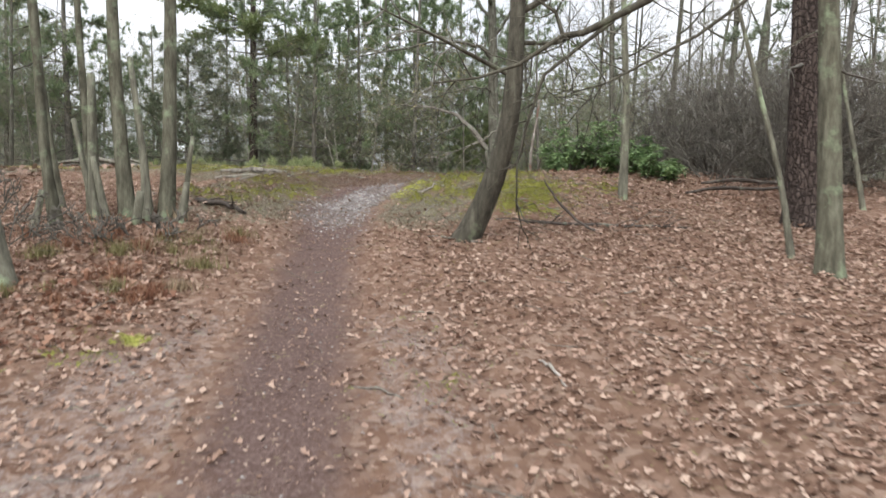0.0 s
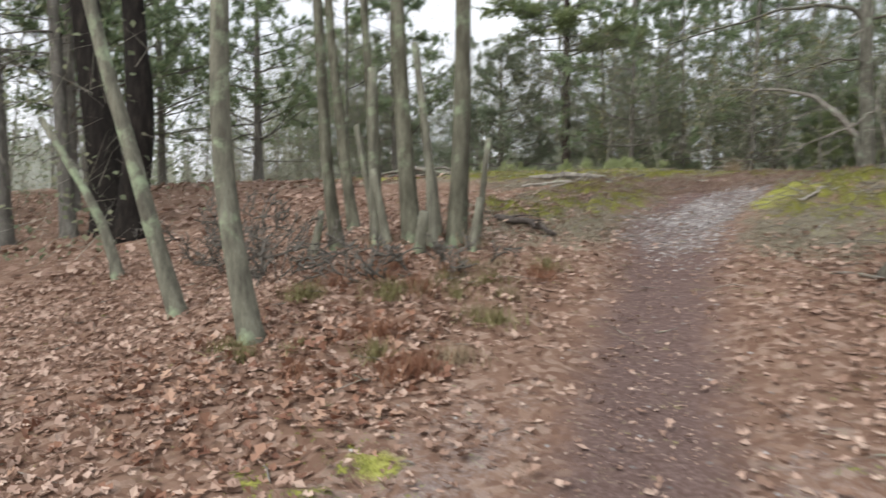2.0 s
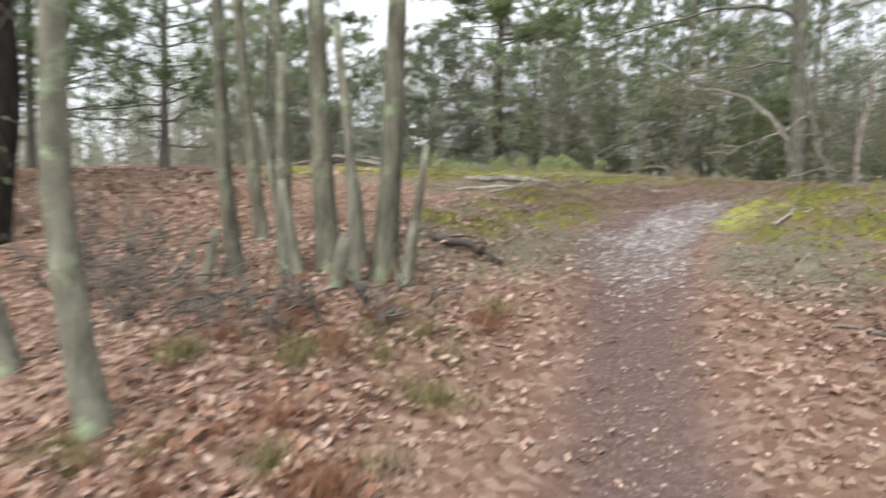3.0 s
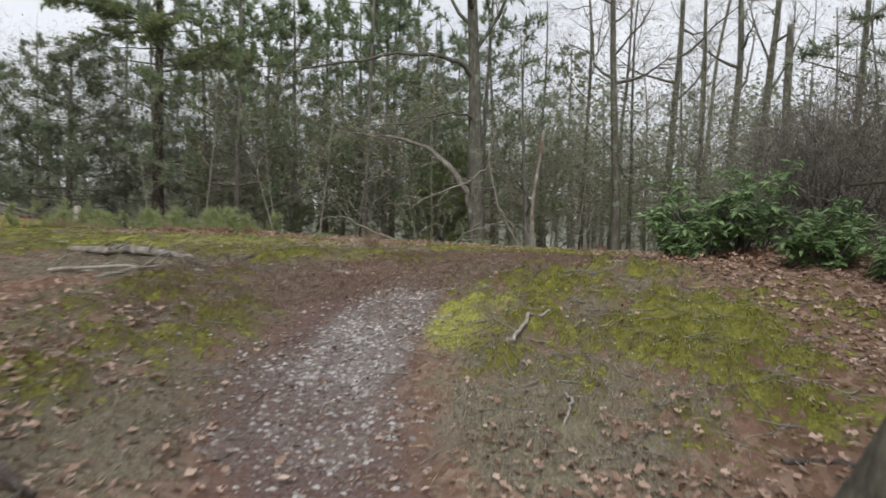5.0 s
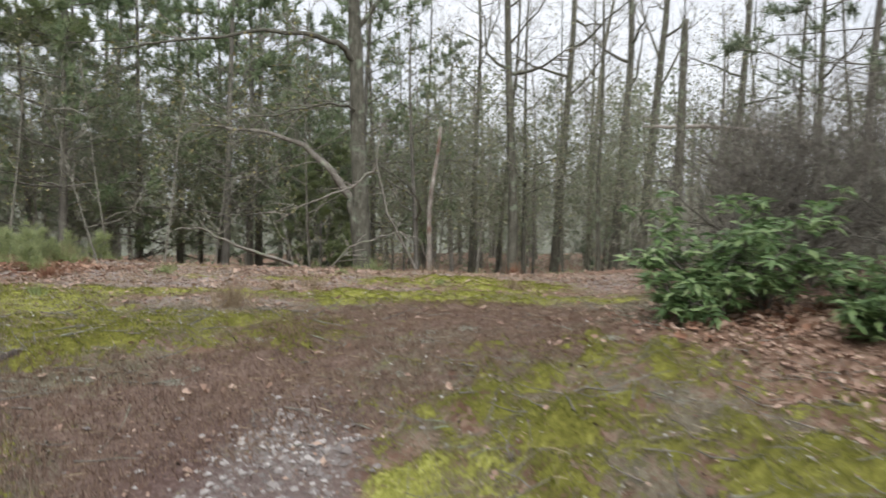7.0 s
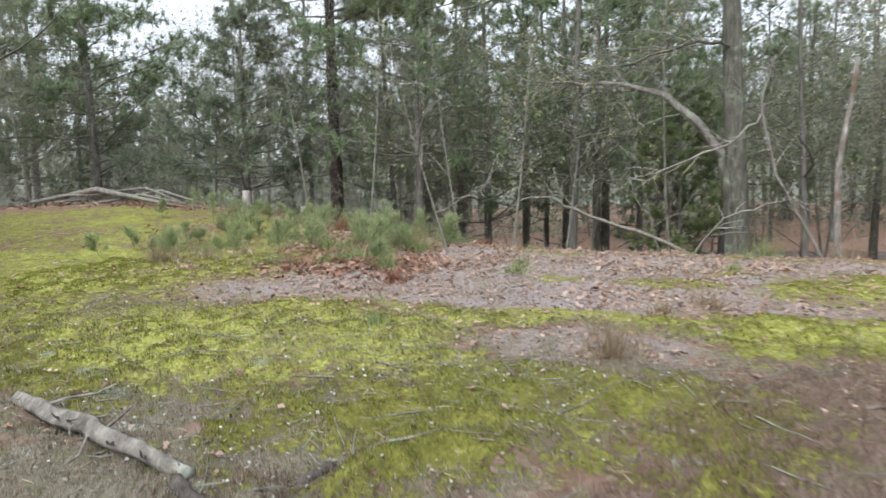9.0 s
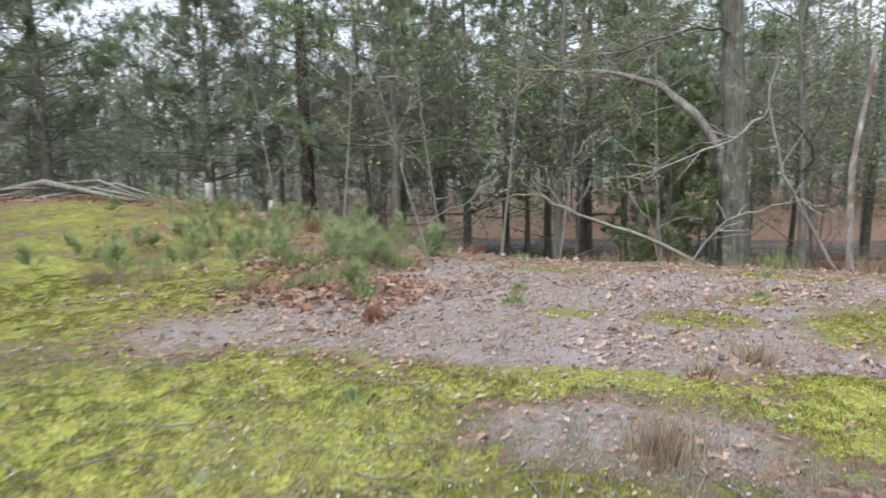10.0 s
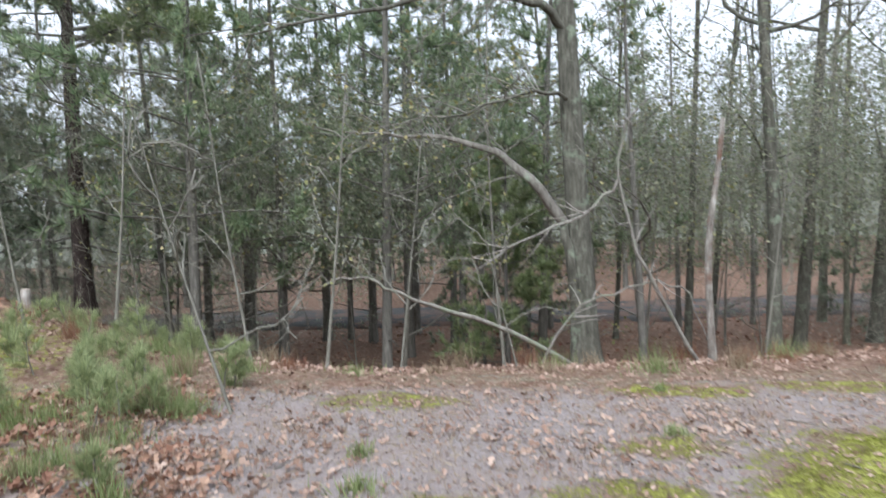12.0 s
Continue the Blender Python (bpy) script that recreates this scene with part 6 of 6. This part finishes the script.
leaf_litter("leaf_scraps", "small scraps of dead leaf on the sandy soil", 12000, ((-7, 6), (13.5, 21)), LITTER, 0.036, lambda x, y: (0.06 + covers(x, y)[5]) * np.clip(0.08 + 1.5 * grain(x, y, 1.3) ** 2 + 0.4 * grain(x, y, 4.3) ** 2, 0, 1), SMALL_LEAF)
leaf_litter("dark_crumbs", "dark crumbs of bark and rotten leaf on the moss", 9000, ((-6, 4), (8.8, 19)), CRUMBS, 0.022, lambda x, y: (0.3 + 0.7 * grain(x, y, 2.9)) * (1 - 0.6 * np.clip(covers(x, y)[1], 0, 1)), SMALL_LEAF)
leaf_litter("lichen_flakes", "pale flakes of lichen and bark on the ground", 3500, ((-5, 3.5), (9, 15)), FLAKES, 0.022, lambda x, y: covers(x, y)[8] ** 2, SMALL_LEAF)


def sward(name, label, count, area, material, size, mask_of, category, width=0.25):
    g = Geo()
    p = strew(count, area, mask_of)
    n = len(p)
    h = size * rng.uniform(0.5, 1.3, n)
    scatter(g, BLADE, np.stack([p[:, 0], p[:, 1], surface(p[:, 0], p[:, 1]) - 0.004], -1), rng.uniform(0, 6.3, n), rng.normal(0, 0.45, n), rng.normal(0, 0.35, n), np.stack([h * width * 8, h, h], -1))
    return tagged(part(name, g, material, smooth=False), label, category, kind="stuff")


sward("moss", "cushions of olive-green moss", 120000, ((-7, 3.2), (9, 18)), MOSS_BLADES, 0.022, lambda x, y: step01(0.42, 0.8, covers(x, y)[1]) * step01(0.3, 0.6, grain(x, y, 7.3)), "moss")
sward("bright_moss", "vivid yellow-green moss", 60000, ((-5, 3.2), (4, 17.6)), MOSS_BRIGHT, 0.017, lambda x, y: step01(0.4, 0.75, covers(x, y)[2]), "moss")
sward("low_heath", "low reddish-brown heath sprigs beside the trail", 70000, ((-4, 3), (10, 15)), HEATH, 0.04, lambda x, y: step01(0.3, 0.8, covers(x, y)[3]), "heath", 0.12)
sward("dead_sprigs", "grey-brown mat of dead moss and sprigs", 140000, ((-5, 3.4), (8.4, 15)), DEAD_MAT, 0.032, lambda x, y: step01(0.2, 0.8, covers(x, y)[8]) * (1 - 0.7 * covers(x, y)[1]), "moss", 0.13)
sward("dead_grass", "thin dead grass on sandy soil", 16000, ((-6, 5), (13, 21)), DRY_GRASS, 0.06, lambda x, y: step01(0.3, 0.9, covers(x, y)[5]) * speckle(x, y, 1.8, 2), "grass", 0.07)

g = Geo()
p = strew(30000, ((-6, 4.5), (7.5, 20.5)), lambda x, y: (1 - 0.85 * covers(x, y)[0]) * (1 - 0.75 * np.clip(covers(x, y)[1], 0, 1)) * (0.35 + 0.65 * grain(x, y, 1.7)))
n = len(p)
s = rng.uniform(0.025, 0.09, n)
flat = (np.array([(-0.5, 0, 0), (0.5, 0, 0), (0.4, 0.5, 0.06), (0, 1, 0)]), np.array([(0, 1, 2), (0, 2, 3)]))
scatter(g, flat, np.stack([p[:, 0], p[:, 1], surface(p[:, 0], p[:, 1]) + rng.uniform(0.004, 0.02, n)], -1), rng.uniform(0, 6.3, n), rng.normal(0, 0.16, n), rng.normal(0, 0.3, n), np.stack([rng.uniform(0.002, 0.006, n), s, s], -1))
tagged(part("straw_litter", g, DRY_GRASS, smooth=False), "dead straw, needles and bark scraps on the ground", "litter", kind="stuff")
g = Geo()
p = strew(7000, ((-3, 1.4), (0.5, 13)), lambda x, y: 0.25 + 0.75 * covers(x, y)[0])
n = len(p)
s = rng.uniform(0.008, 0.03, n)
scatter(g, SMALL_LEAF, np.stack([p[:, 0], p[:, 1], surface(p[:, 0], p[:, 1]) + 0.004], -1), rng.uniform(0, 6.3, n), rng.normal(0, 0.25, n), rng.normal(0, 0.3, n), s)
tagged(part("leaf_crumbs", g, LITTER, smooth=False), "crumbled bits of leaf trodden into the trail", "litter", kind="stuff")

g = Geo()
p = strew(4200, ((-2.2, 0), (8.3, 12.1)), lambda x, y: np.clip(covers(x, y)[4] ** 2 + 0.06 * covers(x, y)[0], 0, 1))
s = 0.0125 * rng.uniform(0.4, 1.6, len(p)) ** 1.5
scatter(g, STONE, np.stack([p[:, 0], p[:, 1], surface(p[:, 0], p[:, 1]) - 0.002], -1), rng.uniform(0, 6.3, len(p)), rng.normal(0, 0.15, len(p)), rng.normal(0, 0.15, len(p)), s)
p = strew(220, ((-3, 1), (1, 9)), lambda x, y: 0.4 * covers(x, y)[0] + 0.25 * covers(x, y)[5])
s = 0.012 * rng.uniform(0.4, 1.5, len(p))
scatter(g, STONE, np.stack([p[:, 0], p[:, 1], surface(p[:, 0], p[:, 1]) - 0.002], -1), rng.uniform(0, 6.3, len(p)), rng.normal(0, 0.15, len(p)), rng.normal(0, 0.15, len(p)), s)
tagged(part("pebbles", g, PEBBLE, smooth=False), "pale quartz pebbles washed out on the trail", "gravel", kind="stuff")

g = Geo()
p = strew(420, ((-6, 4), (1, 20)), lambda x, y: 0.25 + 0.6 * covers(x, y)[6] * (1 - covers(x, y)[0]))
p = np.concatenate([p, strew(240, ((-0.3, 3), (8.4, 11.5)), lambda x, y: 0.5 + 0 * x), strew(560, ((-5, 3), (8.8, 14)), lambda x, y: 0.05 + covers(x, y)[8])])
for x, y in p:
    L, a = rng.uniform(0.05, 0.34), rng.uniform(0, 6.3)
    z = float(surface(x, y)) + 0.012
    line = bent(rng, (x, y, z), (math.cos(a), math.sin(a), rng.uniform(-0.03, 0.1)), L, 4, 0.16)
    line[:, 2] = np.maximum(line[:, 2], surface(line[:, 0], line[:, 1]) + 0.006)
    tube(g, line, np.linspace(rng.uniform(0.002, 0.006), 0.0015, 4), 4)
tagged(part("fallen_twigs", g, GREYWOOD), "fallen pale twigs on the forest floor", "twigs", kind="stuff")

for k, (x, y, r) in enumerate(((0.27, 9.2, 0.1), (-3.89, 13.51, 0.12), (-3.59, 13.3, 0.1), (-1.36, 12.22, 0.09), (-1.26, 12.42, 0.07), (-0.35, 8.6, 0.07), (-0.85, 12.9, 0.1), (-4.19, 12.49, 0.12), (-2.6, 12.05, 0.08), (0.36, 12.2, 0.09), (-3.28, 12.9, 0.08), (-3.69, 12.8, 0.1), (-4.09, 13.2, 0.09), (-4.5, 13.5, 0.12), (-4.7, 12.9, 0.1), (-2.9, 12.4, 0.07), (-0.14, 12.6, 0.08), (0.11, 12.81, 0.1), (-0.2, 12.1, 0.06), (1.2, 12.3, 0.08), (-1.75, 12.3, 0.09), (0, 13.16, 0.12), (0.26, 13.11, 0.1), (0.51, 13.11, 0.09), (0.11, 12.35, 0.11), (-2.37, 12.6, 0.07), (-2.98, 13.71, 0.08), (-3.99, 12.8, 0.09), (-4.29, 13.1, 0.1), (-3.48, 12.09, 0.07), (-3.89, 12.19, 0.09), (-2.77, 12.5, 0.06), (-2.0, 12.2, 0.07), (-4.4, 13.81, 0.09), (-3.38, 13.51, 0.07), (-2.45, 11.6, 0.06), (-2.7, 10.9, 0.08), (-2.3, 10.4, 0.07))):
    tuft("lichen_cushion", "pale grey-green reindeer lichen cushion", x, y, 0.026, r * 2, 420, LICHEN, 700 + k, "lichen", 0.3, "lichen cushions")
